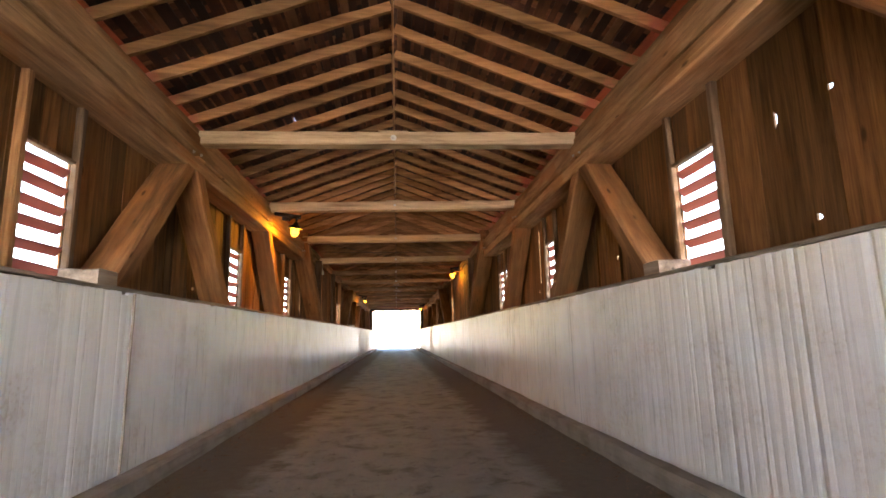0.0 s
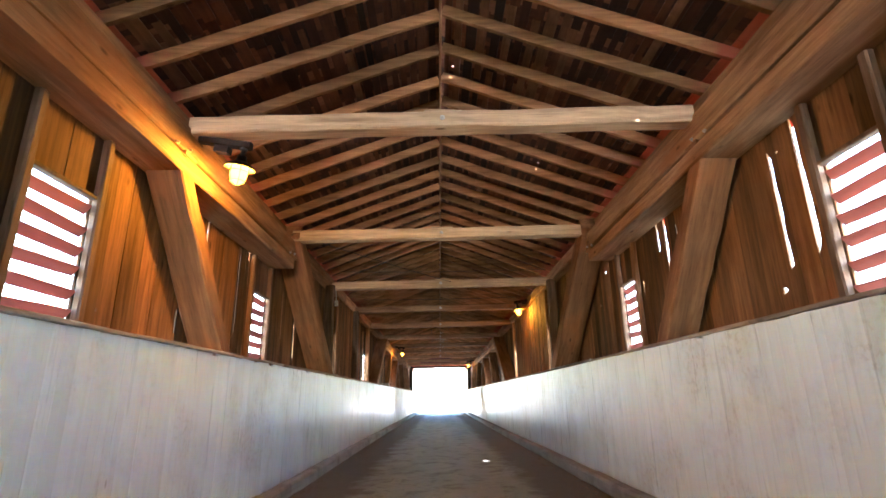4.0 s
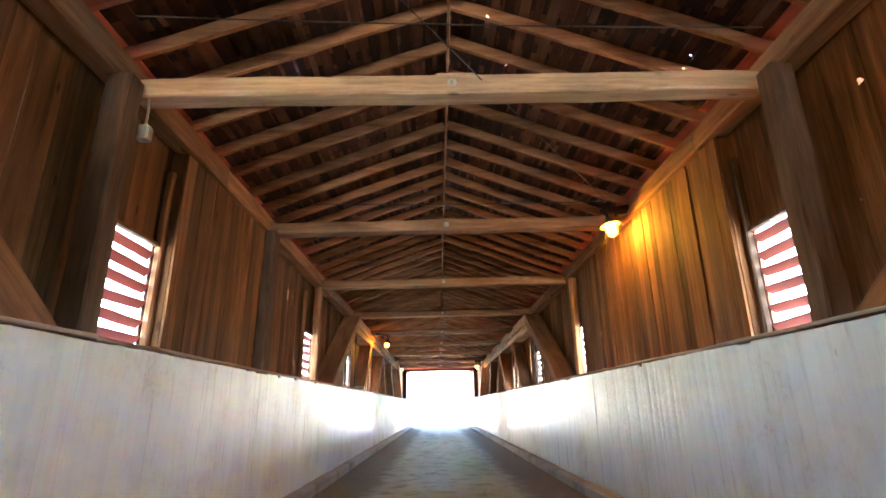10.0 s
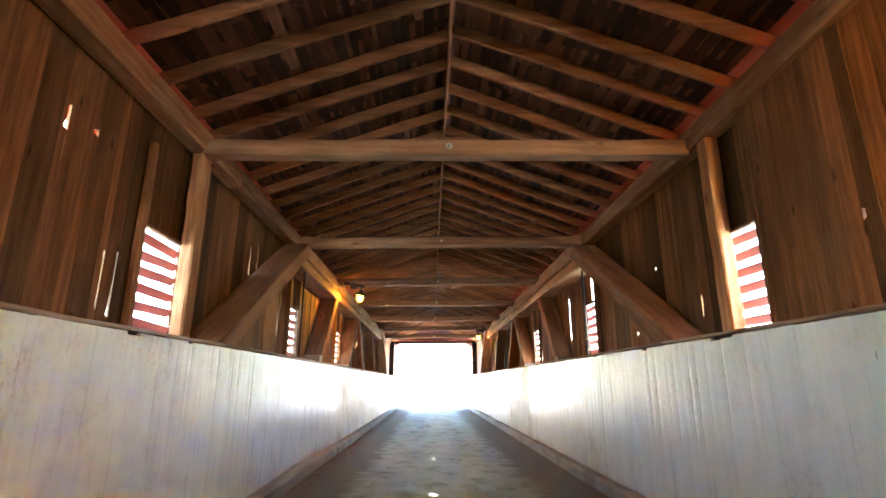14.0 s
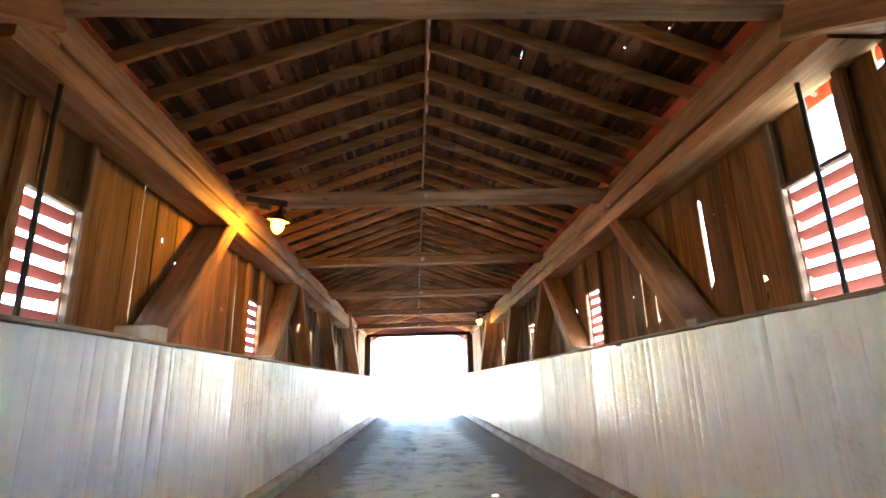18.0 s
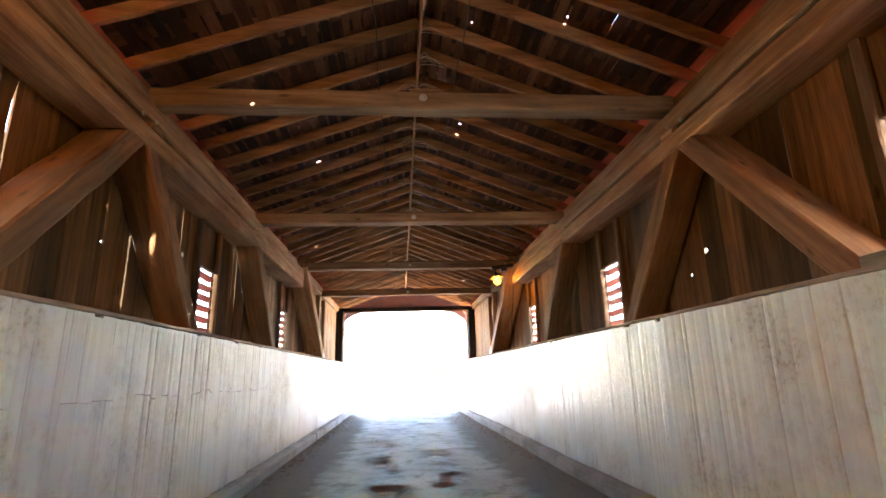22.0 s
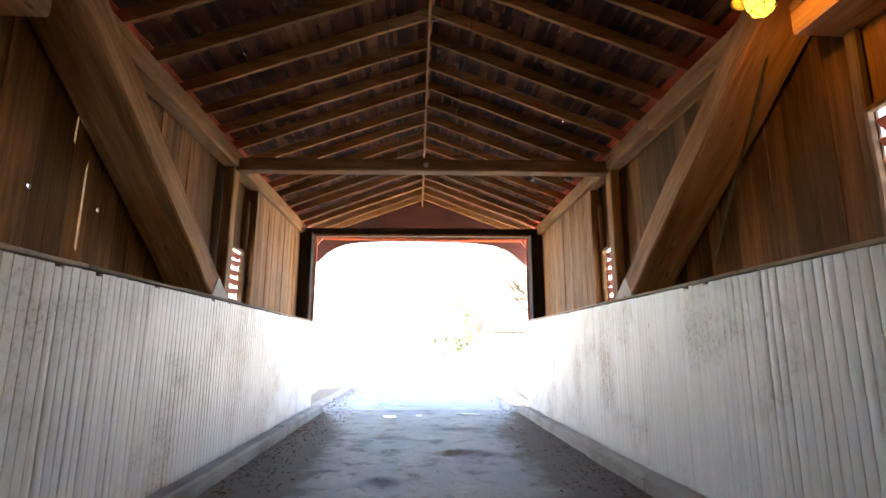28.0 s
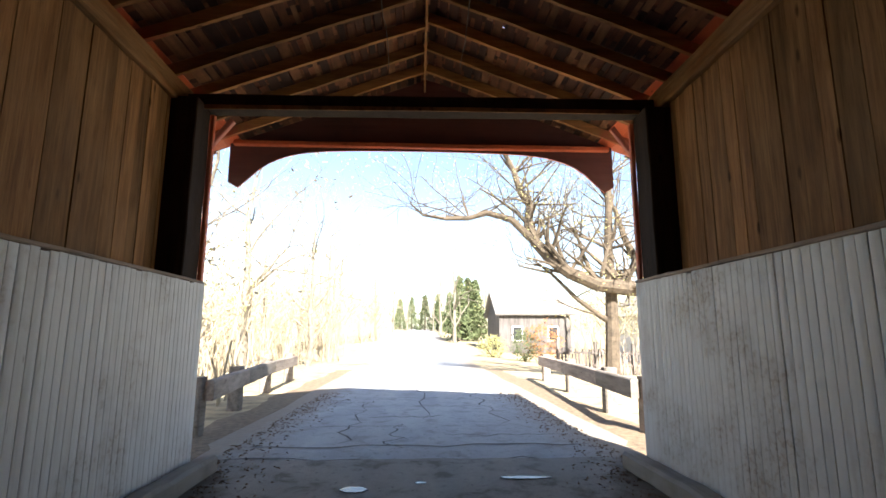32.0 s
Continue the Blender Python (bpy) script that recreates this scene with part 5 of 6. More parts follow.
def build_lamp():
    """A caged bulb in an amber jar under a shallow enamel dish, on a bracket."""
    root = thing("barn_lamp", "lit amber caged jar lamp under a black enamel dish", "lamp", "bridge lamps")
    bm = bmesh.new()
    lathe(bm, [(0.0005, 0.195), (0.045, 0.19), (0.055, 0.14), (0.075, 0.125), (0.12, 0.1), (0.15, 0.07), (0.156, 0.058), (0.151, 0.058), (0.115, 0.09), (0.07, 0.112), (0.0005, 0.115)], sides=32)
    part("shade", bm, M_ENAMEL, root, "shallow black enamel dish shade", smooth=True)
    bm = bmesh.new()
    lathe(bm, [(0.0005, 0.1105), (0.068, 0.108), (0.113, 0.087), (0.145, 0.063), (0.147, 0.061), (0.143, 0.0612), (0.111, 0.083), (0.066, 0.104), (0.0005, 0.1065)], sides=32)
    part("reflector", bm, M_REFLECTOR, root, "pale enamel inside of the dish", smooth=True)
    bm = bmesh.new()
    lathe(bm, [(0.0005, 0.105), (0.065, 0.10), (0.082, 0.06), (0.082, -0.02), (0.064, -0.08), (0.034, -0.105), (0.0005, -0.11)], sides=24)
    part("globe", bm, M_AMBER, root, "glowing amber glass jar", smooth=True).visible_shadow = False
    for k in range(6):
        a = math.pi * k / 3
        pts = [(0.092 * math.cos(a), 0.092 * math.sin(a), 0.09), (0.094 * math.cos(a), 0.094 * math.sin(a), 0.01), (0.08 * math.cos(a), 0.08 * math.sin(a), -0.075), (0.018 * math.cos(a), 0.018 * math.sin(a), -0.122)]
        bm = bmesh.new()
        tube(bm, pts, 0.0035, 5)
        part("guard_wire", bm, M_IRON, root)
    for r, z in ((0.095, 0.03), (0.082, -0.07)):
        bm = bmesh.new()
        tube(bm, [(r * math.cos(q * math.pi / 8), r * math.sin(q * math.pi / 8), z) for q in range(17)], 0.0035, 5, caps=False)
        part("guard_ring", bm, M_IRON, root)
    bm = bmesh.new()
    lathe(bm, [(0.0005, 0.192), (0.024, 0.194), (0.024, 0.25), (0.04, 0.255), (0.04, 0.285), (0.0005, 0.29)], sides=12)
    part("stem", bm, M_IRON, root)
    bm = bmesh.new()
    timber(bm, (-0.46, 0, 0.31), (0.07, 0, 0.31), 0.09, 0.075, n=3)
    part("arm", bm, M_DARKWOOD, root, "short dark timber arm")
    bm = bmesh.new()
    box(bm, -0.28, -0.14, -0.055, 0.055, 0.2, 0.268)
    part("junction_box", bm, M_IRON, root)
    return root


def place_lamps():
    first = build_lamp()
    spots = [(-2.06, 11.22, 3.47, 0), (2.40, 21.98, 3.8, 180), (-1.99, 33.57, 3.57, 0), (2.08, 44.81, 3.6, 180)]
    for i, (x, y, z, rz) in enumerate(spots):
        m = pose(x, y, z, 6, 8, rz)
        if i == 0:
            first.matrix_basis = m
        else:
            copy_thing(first, m)
        data = bpy.data.lights.new("lamp_light", "POINT")
        data.energy, data.color, data.shadow_soft_size = (3.6, 2.6, 2.0, 0.55)[i], (1.0, 0.41, 0.02), 0.05
        lt = new("lamp_light", data)
        lt.location = (x, y, z + 0.02)


def cable(pts, r, label):
    bm = bmesh.new()
    tube(bm, pts, r, 5)
    ob = part("cable", bm, M_WIRE)
    return tagged(ob, label, "cable", "roof cables")


def sagging(a, b, sag, n=10):
    a, b = Vector(a), Vector(b)
    return [tuple(a.lerp(b, i / n) - Vector((0, 0, sag * 4 * (i / n) * (1 - i / n)))) for i in range(n + 1)]


def cobweb(side, y, rng):
    """Dusty strands slung in the corner between a rafter and the ridge board, with a torn veil on them."""
    root = thing("cobweb", "dusty grey cobweb hanging between ridge board and rafter", "cobweb", "ridge cobwebs", at=(0, y, 0))
    reach = rng.uniform(0.3, 0.52)
    rows = []
    for k in range(5):
        xo = reach * (1 - 0.16 * k) * rng.uniform(0.92, 1.05)
        yo, drop = -0.06 * k * rng.uniform(0.7, 1.3), rng.uniform(0.05, 0.10) + 0.012 * k
        row = []
        for i in range(8):
            u = i / 7
            row.append((side * (0.016 + (xo - 0.016) * u), yo * (1 - 0.4 * u), roof_z(xo * u) - 0.006 - drop * (1 - u) ** 2 + 0.02 * k * (1 - u) * u))
        rows.append(row)
        bm = bmesh.new()
        tube(bm, row, rng.uniform(0.0016, 0.0034), 4)
        part("strand", bm, M_STRAND, root)
    verts = [p for row in rows for p in row]
    faces = [(8 * k + i, 8 * k + i + 1, 8 * k + i + 9, 8 * k + i + 8) for k in range(4) for i in range(7) if rng.random() < 0.7]
    link_mesh("veil", verts, faces, M_WEB, root, smooth=True)


def build_cables():
    cable(sagging((-2.4, 14.9, 4.0), (2.3, 21.8, 4.2), 0.06), 0.006, "thin dark wire slung diagonally under the rafters")
    cable(sagging((-2.4, 22.0, 4.25), (2.5, 22.1, 4.3), 0.03), 0.008, "thin dark wire slung across under the rafters")
    cable(sagging((-2.4, 18.2, 4.2), (2.5, 18.4, 4.25), 0.03), 0.006, "thin dark wire slung across under the rafters")
    for x in (-0.5, 0.48):
        pts = []
        for k in range(35):                                   # clipped up at every rafter, slack between
            pts += [(x + 0.012 * math.sin(k * 2.3), 34.3 + 0.585 * k, roof_z(x) - 0.008), (x + 0.012 * math.sin(k * 2.3 + 1), 34.59 + 0.585 * k, roof_z(x) - 0.03 - 0.02 * (k % 3))]
        cable(pts, 0.006, "thin cable clipped along the rafters below the ridge")
    rng = random.Random(404)
    for k in range(17):
        for side in (-1, 1):
            if rng.random() > 0.2:
                cobweb(side, 48.01 - 0.585 * (17 - k), rng)
    cable([(2.42, 22.3, 3.9), (2.46, 22.45, 3.7), (2.55, 22.7, 3.55), (2.62, 23.0, 3.3)], 0.006, "thin dark wire hanging from a lamp bracket")
    cable([(2.3, 44.8, 4.05), (2.6, 45.3, 3.9), (2.68, 45.9, 3.2), (2.7, 46.6, 2.2)], 0.012, "dark cable hanging down the plank wall from a lamp")


# ---- outside: rails, trees, houses ----


def guard_rail(pts, label):
    root = thing("guard_rail", label, "guard rail", "guard rails")
    for a, b in zip(pts, pts[1:]):
        za, zb2 = ground_height(*a), ground_height(*b)
        bm = bmesh.new()
        timber(bm, (a[0], a[1], za + 0.66), (b[0], b[1], zb2 + 0.66), 0.13, 0.30, n=6, cham=0.02)
        part("rail", bm, M_GUARD, root)
    for (x, y) in pts:
        out = 0.2 if x > 0 else -0.2
        bm = bmesh.new()
        z = ground_height(x, y)
        timber(bm, (x + out, y, z - 0.15), (x + out, y, z + 0.86), 0.24, 0.26, up=(0, 1, 0), n=3, cham=0.03)
        part("post", bm, M_GUARD, root)


def grow(bm, p, d, length, r, depth, rng, tips, spread=0.6, droop=0.0):
    pts, radii = [p], [r]
    q, dd = Vector(p), Vector(d).normalized()
    n = 4
    for i in range(n):
        dd = (dd + Vector((rng.uniform(-1, 1), rng.uniform(-1, 1), rng.uniform(-1, 1) + 0.12 - droop)) * 0.22).normalized()
        q = q + dd * (length / n)
        pts.append(tuple(q))
        radii.append(r * (1 - 0.55 * (i + 1) / n))
    tube(bm, pts, radii, 7 if r > 0.06 else 4, caps=False)
    if depth == 0:
        tips.append((tuple(q), tuple(dd)))
        return
    for k in range(rng.choice((2, 3, 3))):
        i = rng.choice((2, 3, 4, 4))
        side = Vector((rng.uniform(-1, 1), rng.uniform(-1, 1), rng.uniform(-0.5, 0.9))).normalized()
        grow(bm, pts[i], (dd + side * spread * 1.5).normalized(), length * rng.uniform(0.55, 0.8), radii[i] * rng.uniform(0.5, 0.8), depth - 1, rng, tips, spread, droop)


def leaves(tips, mat, rng, per, size, spread, parent, name="crown"):
    verts, faces = [], []
    for p, d in tips:
        for _ in range(per):
            c = Vector(p) + Vector((rng.gauss(0, spread), rng.gauss(0, spread), rng.gauss(0, spread)))
            u = Vector((rng.uniform(-1, 1), rng.uniform(-1, 1), rng.uniform(-1, 1))).normalized()
            v = u.orthogonal().normalized()
            s = size * rng.uniform(0.6, 1.3)
            b = len(verts)
            verts += [tuple(c - u * s), tuple(c + v * s * 0.45), tuple(c + u * s), tuple(c - v * s * 0.45)]
            faces.append((b, b + 1, b + 2, b + 3))
    return tagged(link_mesh(name, verts, faces, mat, parent), kind="stuff")


def bare_tree(seed, height, r, depth, label, leafmat, per, name="tree"):
    rng = random.Random(seed)
    root = thing(name, label, "tree", "roadside trees")
    bm = bmesh.new()
    tips = []
    trunk = [(0, 0, -0.2)]
    radii = [r * 1.15]
    q = Vector((0, 0, -0.2))
    for i in range(5):
        q = q + Vector((rng.uniform(-0.12, 0.12), rng.uniform(-0.12, 0.12), 1)) * (height * 0.16)
        trunk.append(tuple(q))
        radii.append(r * (1 - 0.13 * (i + 1)))
    tube(bm, trunk, radii, 8)
    for i in range(1, 6):
        for _ in range(2):
            a = rng.uniform(0, 2 * math.pi)
            grow(bm, trunk[i], (math.cos(a), math.sin(a), rng.uniform(0.4, 1.2)), height * rng.uniform(0.2, 0.32), radii[i] * 0.5, depth, rng, tips)
    part("trunk", bm, M_BARK_PALE, root)
    leaves(tips, leafmat, rng, per, 0.06, 0.25, root)
    return root


def big_tree():
    """The leaning roadside tree whose long limb reaches over the road."""
    rng = random.Random(7)
    root = thing("roadside_tree", "big bare tree with a long crooked limb over the road", "tree", "roadside trees", at=(6.85, 66.0, ground_height(6.85, 66) - 0.1))
    base = Vector((6.85, 66.0, ground_height(6.85, 66) - 0.1))
    tips = []
    limbs = [
        ([(6.8, 66, 0), (6.85, 66, 1.8), (6.9, 66, 3.5), (6.95, 66.1, 4.9), (7.0, 66, 6.1), (7.07, 66, 7.7), (7.0, 65.8, 10)], 0.27, 0.07),
        ([(9.2, 66.6, 0), (9.0, 66.5, 1.8), (8.5, 66.4, 3.1), (8.14, 66.2, 3.4), (7.2, 65.6, 3.42), (6.26, 65.5, 3.48), (5.24, 65.6, 3.93), (4.6, 65.7, 4.5), (4.13, 65.8, 5.07), (3.9, 65.9, 5.7), (3.96, 66, 6.46), (3.7, 66.1, 7.1), (3.46, 66.2, 7.8), (3.0, 66.3, 9.0)], 0.34, 0.09),
        ([(4.13, 65.8, 5.05), (3.3, 65.8, 5.9), (2.37, 65.9, 6.18), (1.7, 66, 6.0), (0.91, 66.1, 5.94), (0.08, 66.2, 6.1), (-0.4, 66.3, 6.6)], 0.15, 0.03),
        ([(6.85, 66, 2.2), (6.42, 66, 2.5), (5.6, 66, 3.1), (4.7, 66, 4.0), (3.6, 66.1, 4.2)], 0.12, 0.03),
        ([(8.5, 66.4, 3.1), (8.1, 66.4, 4.5), (7.7, 66.4, 5.4), (7.4, 66.4, 6.4), (6.5, 66.4, 7.8)], 0.2, 0.05),
        ([(6.9, 66, 3.5), (7.7, 66, 4.1), (8.4, 66, 5.8), (8.9, 66, 7.5)], 0.14, 0.05),
    ]
    bm = bmesh.new()
    for pts, r0, r1 in limbs:
        n = len(pts) - 1
        loc = [tuple(Vector(p) - Vector((base.x, base.y, 0)) + Vector((rng.uniform(-0.05, 0.05), 0, rng.uniform(-0.04, 0.04)))) for p in pts]
        tube(bm, loc, [r0 + (r1 - r0) * i / n for i in range(n + 1)], 9)
        for i in range(1, n + 1):
            for _ in range(5 if i > 2 else 1):
                if Vector(loc[i]).z < 2.4:
                    continue
                dvec = Vector((rng.uniform(-1, 1), rng.uniform(-0.7, 0.7), rng.uniform(-0.1, 1.2)))
                grow(bm, loc[i], dvec, rng.uniform(1.0, 2.4), (r0 + (r1 - r0) * i / n) * rng.uniform(0.28, 0.5), 2, rng, tips, 0.7)
    part("trunk", bm, M_BARK, root)
    leaves(tips, M_LEAF, rng, 5, 0.045, 0.2, root)


def conifer(seed, height):
    rng = random.Random(seed)
    root = thing("conifer", "dense dark green evergreen tree beside the lawn", "tree", "evergreens")
    bm = bmesh.new()
    tube(bm, [(0, 0, -0.2), (0, 0, height * 0.9)], [0.18, 0.03], 7)
    part("trunk", bm, M_BARK, root)
    tips = []
    for i in range(420):
        h = rng.uniform(0.04, 1.0)
        a = rng.uniform(0, 2 * math.pi)
        rad = (1 - h) * height * 0.26 * rng.uniform(0.55, 1.05) + 0.05
        tips.append(((rad * math.cos(a), rad * math.sin(a), h * height), (0, 0, 1)))
    leaves(tips, M_CONIFER, rng, 5, 0.2, 0.16, root)
    return root


def shrub(name, seed, w, h, mat, label, at):
    rng = random.Random(seed)
    root = thing(name, label, "shrub", "shrubs", at=at)
    bm = bmesh.new()
    tips = []
    for _ in range(9):
        a = rng.uniform(0, 2 * math.pi)
        e = Vector((math.cos(a) * w * 0.4, math.sin(a) * w * 0.4, h * rng.uniform(0.5, 0.9)))
        tube(bm, [(0, 0, -0.05), tuple(e * 0.5), tuple(e)], [0.03, 0.02, 0.01], 5)
    part("stem", bm, M_BARK, root)
    for _ in range(260):
        v = Vector((rng.gauss(0, 1), rng.gauss(0, 1), rng.gauss(0, 1))).normalized() * rng.uniform(0.65, 1.05)
        tips.append(((v.x * w / 2, v.y * w / 2, h * 0.5 + v.z * h * 0.5), (0, 0, 1)))
    leaves(tips, mat, rng, 5, 0.07, 0.07, root)


def brush(seed, label, leafmat):
    rng = random.Random(seed)
    root = thing("sapling_clump", label, "bush", "roadside brush")
    bm = bmesh.new()
    tips = []
    for _ in range(9):
        a = rng.uniform(0, 2 * math.pi)
        grow(bm, (rng.uniform(-0.7, 0.7), rng.uniform(-0.7, 0.7), -0.1), (math.cos(a) * 0.25, math.sin(a) * 0.25, 1), rng.uniform(1.6, 3.2), 0.035, 2, rng, tips, 0.4)
    tagged(part("stem", bm, M_DRYTWIG, root), kind="stuff")
    leaves(tips, leafmat, rng, 8, 0.06, 0.3, root)
    return root


def house(x0, x1, y0, y1, h, ridge, wallmat, label, along="x", awning=False):
    root = thing("house", label, "house", "houses", at=(0, 0, 0))
    zg = ground_height((x0 + x1) / 2, (y0 + y1) / 2) - 0.1
    t = 0.2
    for nm, a in (("wall", (x0, x1, y0, y0 + t)), ("wall", (x0, x1, y1 - t, y1)), ("wall", (x0, x0 + t, y0 + t, y1 - t)), ("wall", (x1 - t, x1, y0 + t, y1 - t))):
        bm = bmesh.new()
        box(bm, *a, zg, zg + h)
        part(nm, bm, wallmat, root)
    xm, ym = (x0 + x1) / 2, (y0 + y1) / 2
    o = 0.35
    if along == "x":
        for xa in (x0 + 0.02, x1 - 0.22):
            bm = bmesh.new()
            vs = [bm.verts.new((xx, yy, zg + zz)) for xx in (xa, xa + 0.2) for yy, zz in ((y0, h), (y1, h), (ym, ridge - 0.2))]
            for f in ((0, 1, 2), (5, 4, 3), (0, 3, 4, 1), (1, 4, 5, 2), (2, 5, 3, 0)):
                bm.faces.new([vs[i] for i in f])
            part("gable", bm, wallmat, root)
        for ya, za, yb2, zb2 in ((y0 - o, h - 0.15, ym, ridge), (ym, ridge, y1 + o, h - 0.15)):
            bm = bmesh.new()
            timber(bm, (xm, ya, zg + za), (xm, yb2, zg + zb2), x1 - x0 + 0.7, 0.14, n=4)
            part("roof", bm, M_ROOFING, root)
    else:
        for ya in (y0 + 0.02, y1 - 0.22):
            bm = bmesh.new()
            vs = [bm.verts.new((xx, yy, zg + zz)) for yy in (ya, ya + 0.2) for xx, zz in ((x0, h), (x1, h), (xm, ridge - 0.2))]
            for f in ((0, 1, 2), (5, 4, 3), (0, 3, 4, 1), (1, 4, 5, 2), (2, 5, 3, 0)):
                bm.faces.new([vs[i] for i in f])
            part("gable", bm, wallmat, root)
        for xa, za, xb, zb2 in ((x0 - o, h - 0.15, xm, ridge), (xm, ridge, x1 + o, h - 0.15)):
            bm = bmesh.new()
            timber(bm, (xa, ym, zg + za), (xb, ym, zg + zb2), y1 - y0 + 0.7, 0.14, n=4)
            part("roof", bm, M_ROOFING, root)
    nwin = max(2, int((x1 - x0) / 2.2))
    for i in range(nwin):
        xc = x0 + (x1 - x0) * (i + 0.5) / nwin
        bm = bmesh.new()
        box(bm, xc - 0.45, xc + 0.45, y0 - 0.03, y0 + 0.02, zg + 1.0, zg + 2.2)
        w = part("window", bm, M_WHITEWALL, root, "white framed window")
        bm = bmesh.new()
        box(bm, xc - 0.37, xc + 0.37, y0 - 0.04, y0 - 0.032, zg + 1.07, zg + 2.13)
        part("pane", bm, M_PANE, w)
    if awning:
        bm = bmesh.new()
        timber(bm, (xm - 1.6, y0 - 0.5, zg + 2.55), (xm + 1.6, y0 - 0.5, zg + 2.55), 1.0, 0.08, up=(0, -0.5, 1), n=4)
        part("awning", bm, M_AWNING, root, "bright red cloth awning")


M_AWNING = plain("awning_cloth", (0.55, 0.03, 0.04), 0.8)


def picket_fence(x0, x1, y):
    root = thing("picket_fence", "weathered grey picket fence in front of the houses", "fence", "fences")
    n = int((x1 - x0) / 0.16)
    rng = random.Random(3)
    for i in range(n):
        x = x0 + 0.16 * i
        z = ground_height(x, y)
        bm = bmesh.new()
        timber(bm, (x, y, z + 0.02), (x + rng.uniform(-0.01, 0.01), y, z + 1.1), 0.08, 0.02, up=(0, 1, 0), n=1)
        part("picket", bm, M_FENCE, root)
    for zz in (0.3, 0.85):
        bm = bmesh.new()
        timber(bm, (x0 - 0.1, y + 0.04, ground_height(x0, y) + zz), (x1, y + 0.04, ground_height(x1, y) + zz), 0.05, 0.08, n=6)
        part("rail", bm, M_FENCE, root)
    for i in range(5):
        x = x0 + (x1 - x0) * i / 4
        z = ground_height(x, y)
        bm = bmesh.new()
        timber(bm, (x, y + 0.1, z - 0.1), (x, y + 0.1, z + 1.45), 0.14, 0.14, up=(0, 1, 0), n=2)
        part("post", bm, M_FENCE, root)


def far_woods():
    """Distant bare woodland as one crown of twigs and trunks along the skyline."""
    rng = random.Random(9)
    verts, faces = [], []
    for _ in range(420):
        a = rng.uniform(0, 1)
        x = rng.uniform(-260, 260)
        y = rng.uniform(190, 330)
        if abs(x) < 7:
            continue
        h = rng.uniform(8, 16)
        z = ground_height(x, y)
        for _ in range(40):
            hh = rng.uniform(0.05, 1)
            c = Vector((x + rng.gauss(0, 2.2) * (0.3 + hh), y + rng.gauss(0, 2.2), z + h * hh))
            u = Vector((rng.uniform(-0.5, 0.5), rng.uniform(-0.5, 0.5), 1)).normalized() * rng.uniform(0.5, 1.6)
            v = Vector((rng.uniform(-1, 1), rng.uniform(-1, 1), 0)).normalized() * rng.uniform(0.08, 0.35)
            b = len(verts)
            verts += [tuple(c - u), tuple(c + v), tuple(c + u), tuple(c - v)]
            faces.append((b, b + 1, b + 2, b + 3))
    tagged(link_mesh("far_woods", verts, faces, M_DRYTWIG), "distant pale bare woodland along the skyline", "woods", kind="stuff")


def post_box():
    root = thing("junction_box", "small grey metal junction box on a dark timber post", "box", at=(-2.585, 18.83, 3.5))
    bm = bmesh.new()
    timber(bm, (0, 0, 0.0), (0, 0, 0.13), 0.09, 0.075, up=(0, 1, 0), n=2, jit=0.001, cham=0.008)
    part("body", bm, M_REFLECTOR_GREY, root)
    bm = bmesh.new()
    timber(bm, (0.046, 0, 0.01), (0.046, 0, 0.12), 0.008, 0.066, up=(0, 1, 0), n=1, jit=0.0, cham=0.003)
    part("cover", bm, M_REFLECTOR_GREY, root)
    bm = bmesh.new()
    tube(bm, [(0, 0, 0.13), (0.0, 0, 0.3), (-0.03, 0.02, 0.46)], 0.011, 7)
    part("conduit", bm, M_REFLECTOR_GREY, root)


M_REFLECTOR_GREY = plain("galvanised_box", (0.42, 0.42, 0.4), 0.5, 0.3)
M_EARTH = plain("litter_earth", (0.17, 0.125, 0.08), 0.95, scale=9.0, spread=0.55)


def verge(name, side):
    """Bare earth between the road edge and the guard rail."""
    verts, faces = [], []
    rows = 40
    for j in range(rows + 1):
        y = Y1 + 0.62 + 16.0 * j / rows
        inner = 2.35 + 0.22 * noise.noise(Vector((side * 3, y * 0.8, 0)))
        outer = 3.55 + 0.35 * noise.noise(Vector((side * 7, y * 0.5, 2)))
        for i in range(7):
            x = inner + (outer - inner) * i / 6
            verts.append((side * x, y, max(ground_height(side * x, y), ground_height(0, y) + 0.045 - 0.02 * i) + 0.028 * math.sin(math.pi * i / 6) + 0.015 * noise.noise(Vector((x * 6, y * 6, 1)))))
    for j in range(rows):
        for i in range(6):
            a = j * 7 + i
            faces.append((a, a + 1, a + 8, a + 7))
    tagged(link_mesh(name, verts, faces, M_EARTH, smooth=True), "bare brown earth with leaf litter at the road edge", "verge", kind="structure")


def puddle(x, y, rx, ry, seed):
    """A shallow pool of water lying in a dip of the worn deck."""
    rng = random.Random(seed)
    z = max(deck_height(x + rx * a, y + ry * b) for a, b in ((0, 0), (0.7, 0), (-0.7, 0), (0, 0.7), (0, -0.7))) + 0.004
    ring = [(x + rx * math.cos(2 * math.pi * k / 28) * rng.uniform(0.75, 1.1), y + ry * math.sin(2 * math.pi * k / 28) * rng.uniform(0.75, 1.1)) for k in range(28)]
    verts = [(px, py, z) for px, py in ring] + [(px, py, z - 0.02) for px, py in ring]
    faces = [tuple(range(28))] + [(28 + k, 28 + (k + 1) % 28, (k + 1) % 28, k) for k in range(28)]
    tagged(link_mesh("puddle", verts, faces, M_WATER), "thin bright puddle in the worn bridge deck", "puddle", "puddles")


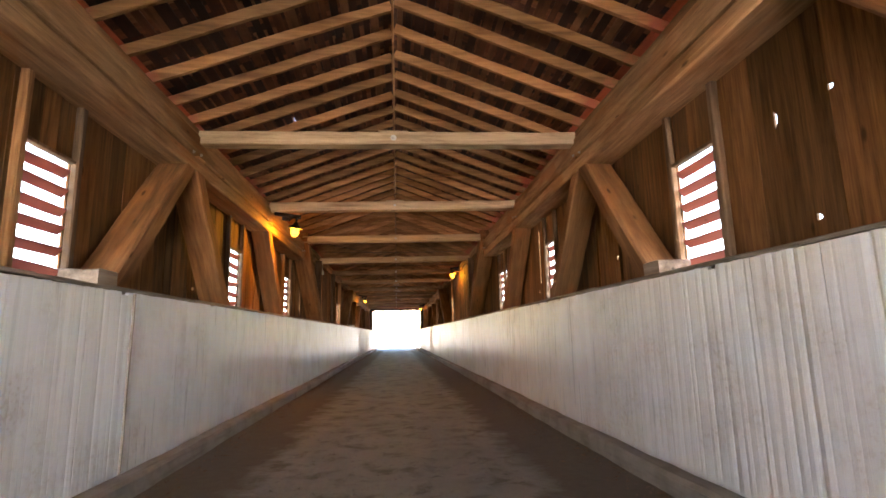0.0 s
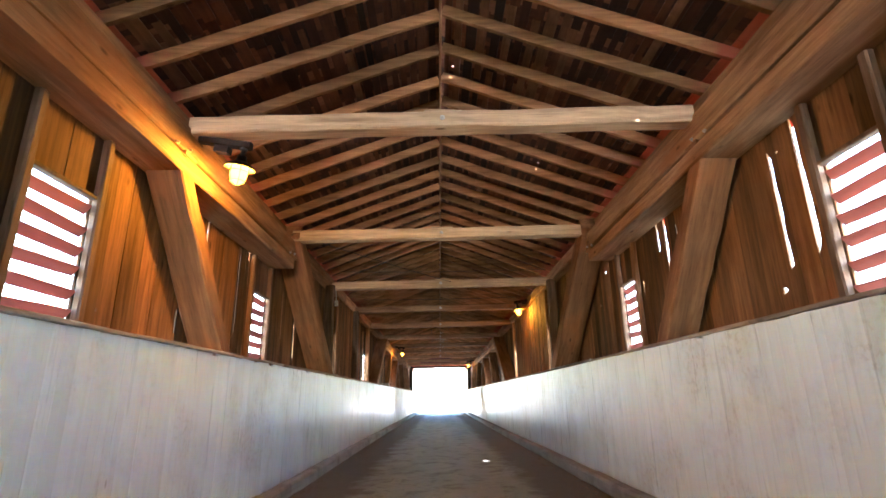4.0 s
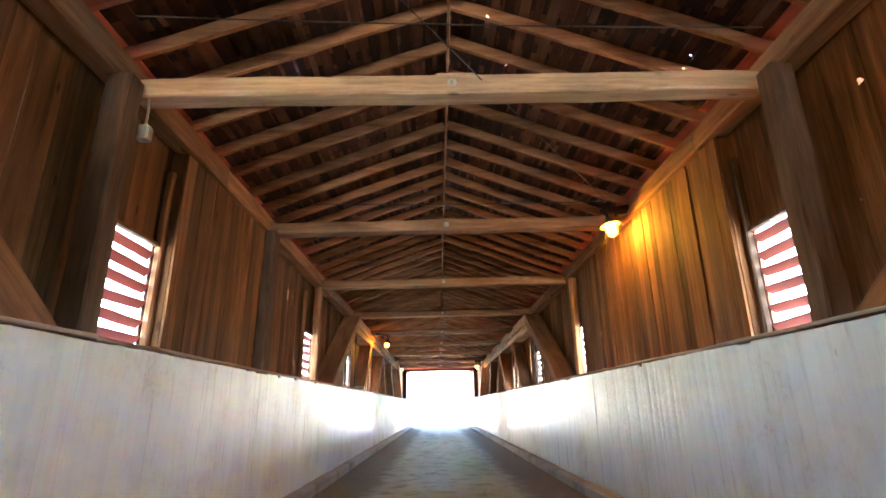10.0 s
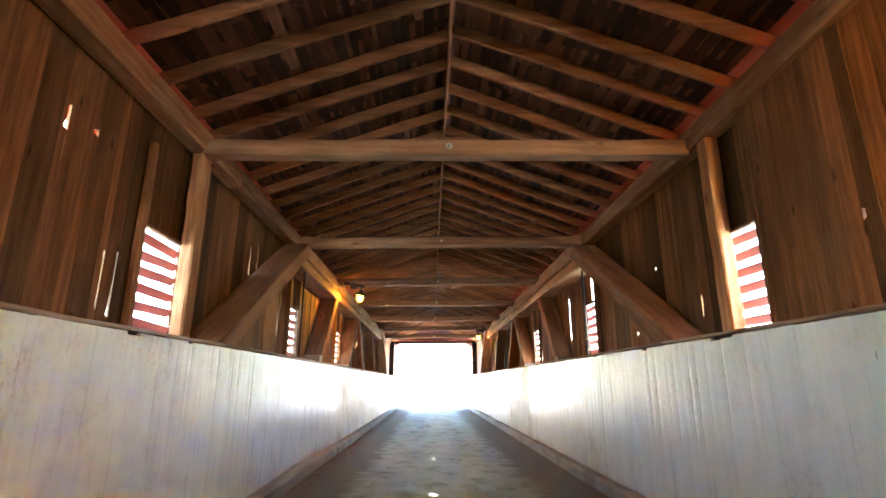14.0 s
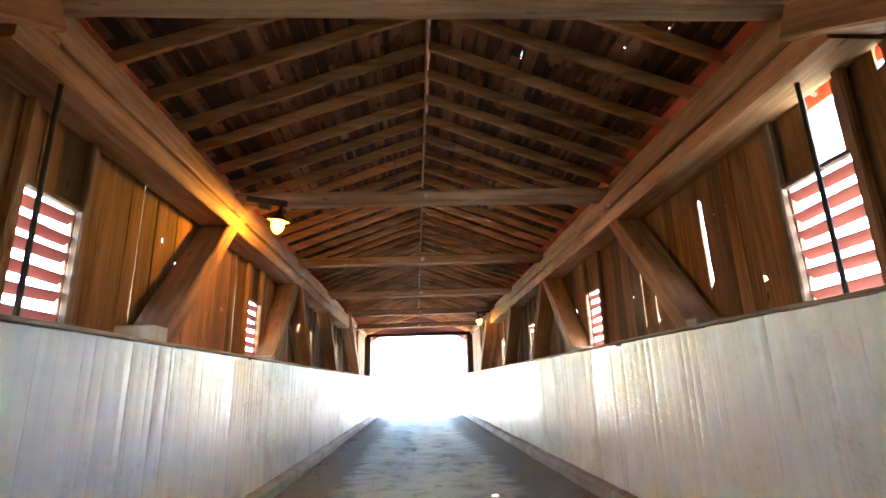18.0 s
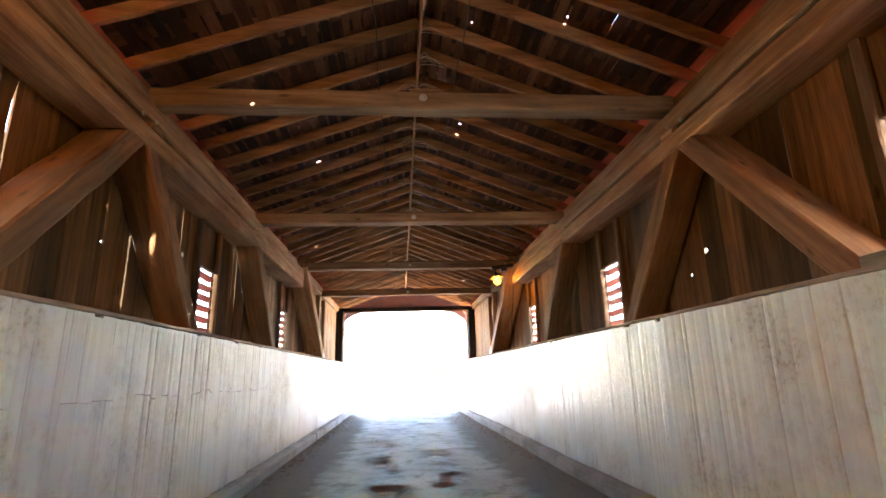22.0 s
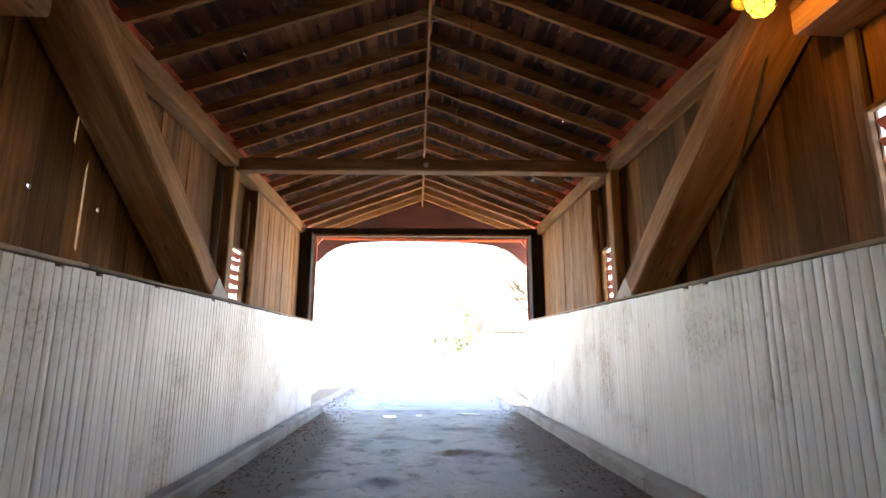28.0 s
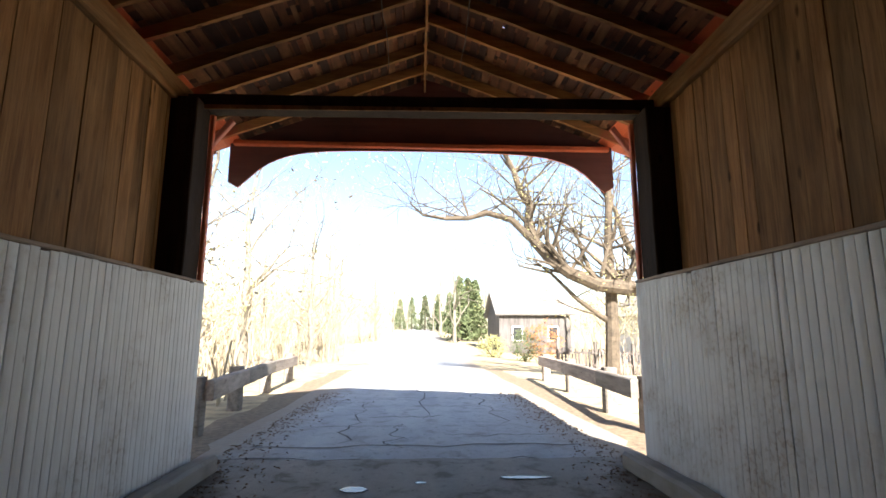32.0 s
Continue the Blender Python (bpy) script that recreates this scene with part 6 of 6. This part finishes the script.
def build_outside():
    post_box()
    verge("verge_1", -1)
    verge("verge_2", 1)
    for k, (x, y, rx, ry) in enumerate(((-0.65, 53.05, 0.13, 0.09), (1.02, 53.38, 0.28, 0.05), (-0.03, 53.28, 0.06, 0.03))):
        puddle(x, y, rx, ry, k)
    guard_rail([(3.3, 55.95), (3.48, 58.05), (3.78, 61.6), (3.95, 64.9)], "grey weathered timber guard rail on stout posts beside the road")
    guard_rail([(-3.15, 55.9), (-3.5, 58.6), (-3.85, 61.8), (-4.05, 65.0)], "grey weathered timber guard rail on stout posts beside the river bank")
    guard_rail([(3.4, -9.9), (3.6, -13)], "grey weathered timber guard rail beside the far approach")
    guard_rail([(-3.4, -9.9), (-3.6, -13)], "grey weathered timber guard rail beside the far approach")
    big_tree()
    rng = random.Random(12)
    t1 = bare_tree(1, 11, 0.2, 2, "tall bare deciduous tree with first spring buds", M_LEAF, 4)
    t2 = bare_tree(2, 9, 0.16, 2, "slender bare deciduous tree with first spring buds", M_LEAF, 5)
    b1 = brush(3, "thin pale saplings and dry brush on the bank", M_LEAF)
    b2 = brush(4, "thin dry brush with pale yellow buds", M_DRYTWIG)
    spots = [(-7.5, 70), (-9, 78), (-6.5, 84), (-12, 66), (-10, 92), (-14, 80), (-8, 100), (-16, 60), (2.8, 118), (6.5, 132), (-6, 116), (-18, 72), (14, 84), (20, 76), (-12, 110), (24, 62), (-6.2, 62), (-5.8, 75), (-7, 90), (-4.8, 104), (3.6, 100), (9, 118), (-9, 64), (-11, 73), (-2.2, 148), (0.6, 160), (4.4, 152), (2.6, 142), (-4.5, 138), (-7.5, 128), (8.5, 112), (11, 104)]
    for i, (x, y) in enumerate(spots):
        src = (t1, t2)[i % 2]
        m = pose(x, y, ground_height(x, y), 0, 0, rng.uniform(0, 360))
        if i < 2:
            src.matrix_basis = m
        else:
            copy_thing(src, m)
    for i in range(96):
        x = -rng.uniform(4.7, 15) if i % 6 else rng.uniform(9, 16)
        y = rng.uniform(57, 122)
        src = (b1, b2)[i % 2]
        m = pose(x, y, ground_height(x, y) - 0.05, 0, 0, rng.uniform(0, 360))
        if i < 2:
            src.matrix_basis = m
        else:
            copy_thing(src, m)
    c1 = conifer(5, 7.0)
    c1.matrix_basis = pose(4.4, 104, ground_height(4.4, 104))
    for x, y in ((5.6, 106), (6.6, 108), (1.2, 150), (3.6, 146), (5.4, 139), (-1.6, 158), (7.4, 128), (-4.4, 166)):
        copy_thing(c1, pose(x, y, ground_height(x, y), 0, 0, rng.uniform(0, 360)))
    shrub("shrub", 1, 2.2, 1.5, M_LEAF, "rounded yellow-green shrub at the lawn edge", (5.2, 84, ground_height(5.2, 84)))
    shrub("shrub", 2, 1.6, 2.0, M_CONIFER, "dark green clipped evergreen shrub", (6.6, 80, ground_height(6.6, 80)))
    shrub("shrub", 3, 2.4, 2.6, M_ORANGE, "russet orange shrub in front of the grey house", (7.8, 80, ground_height(7.8, 80)))
    house(6.6, 12.6, 90, 97, 3.3, 5.4, M_GREYWALL, "grey weathered wooden house with a dark gabled roof", "x")
    house(15.5, 23, 82, 90, 3.4, 6.0, M_WHITEWALL, "white house with a red awning behind the fence", "y", True)
    picket_fence(6.4, 13.5, 71.5)
    far_woods()


build_ground()
build_road()
build_kerbs()
build_trusses()
build_ties()
build_roof()
build_portal(Y1, 1)
build_portal(Y0, -1)
build_windows()
place_lamps()
build_cables()
build_outside()
build_upper_walls()
build_wainscot()
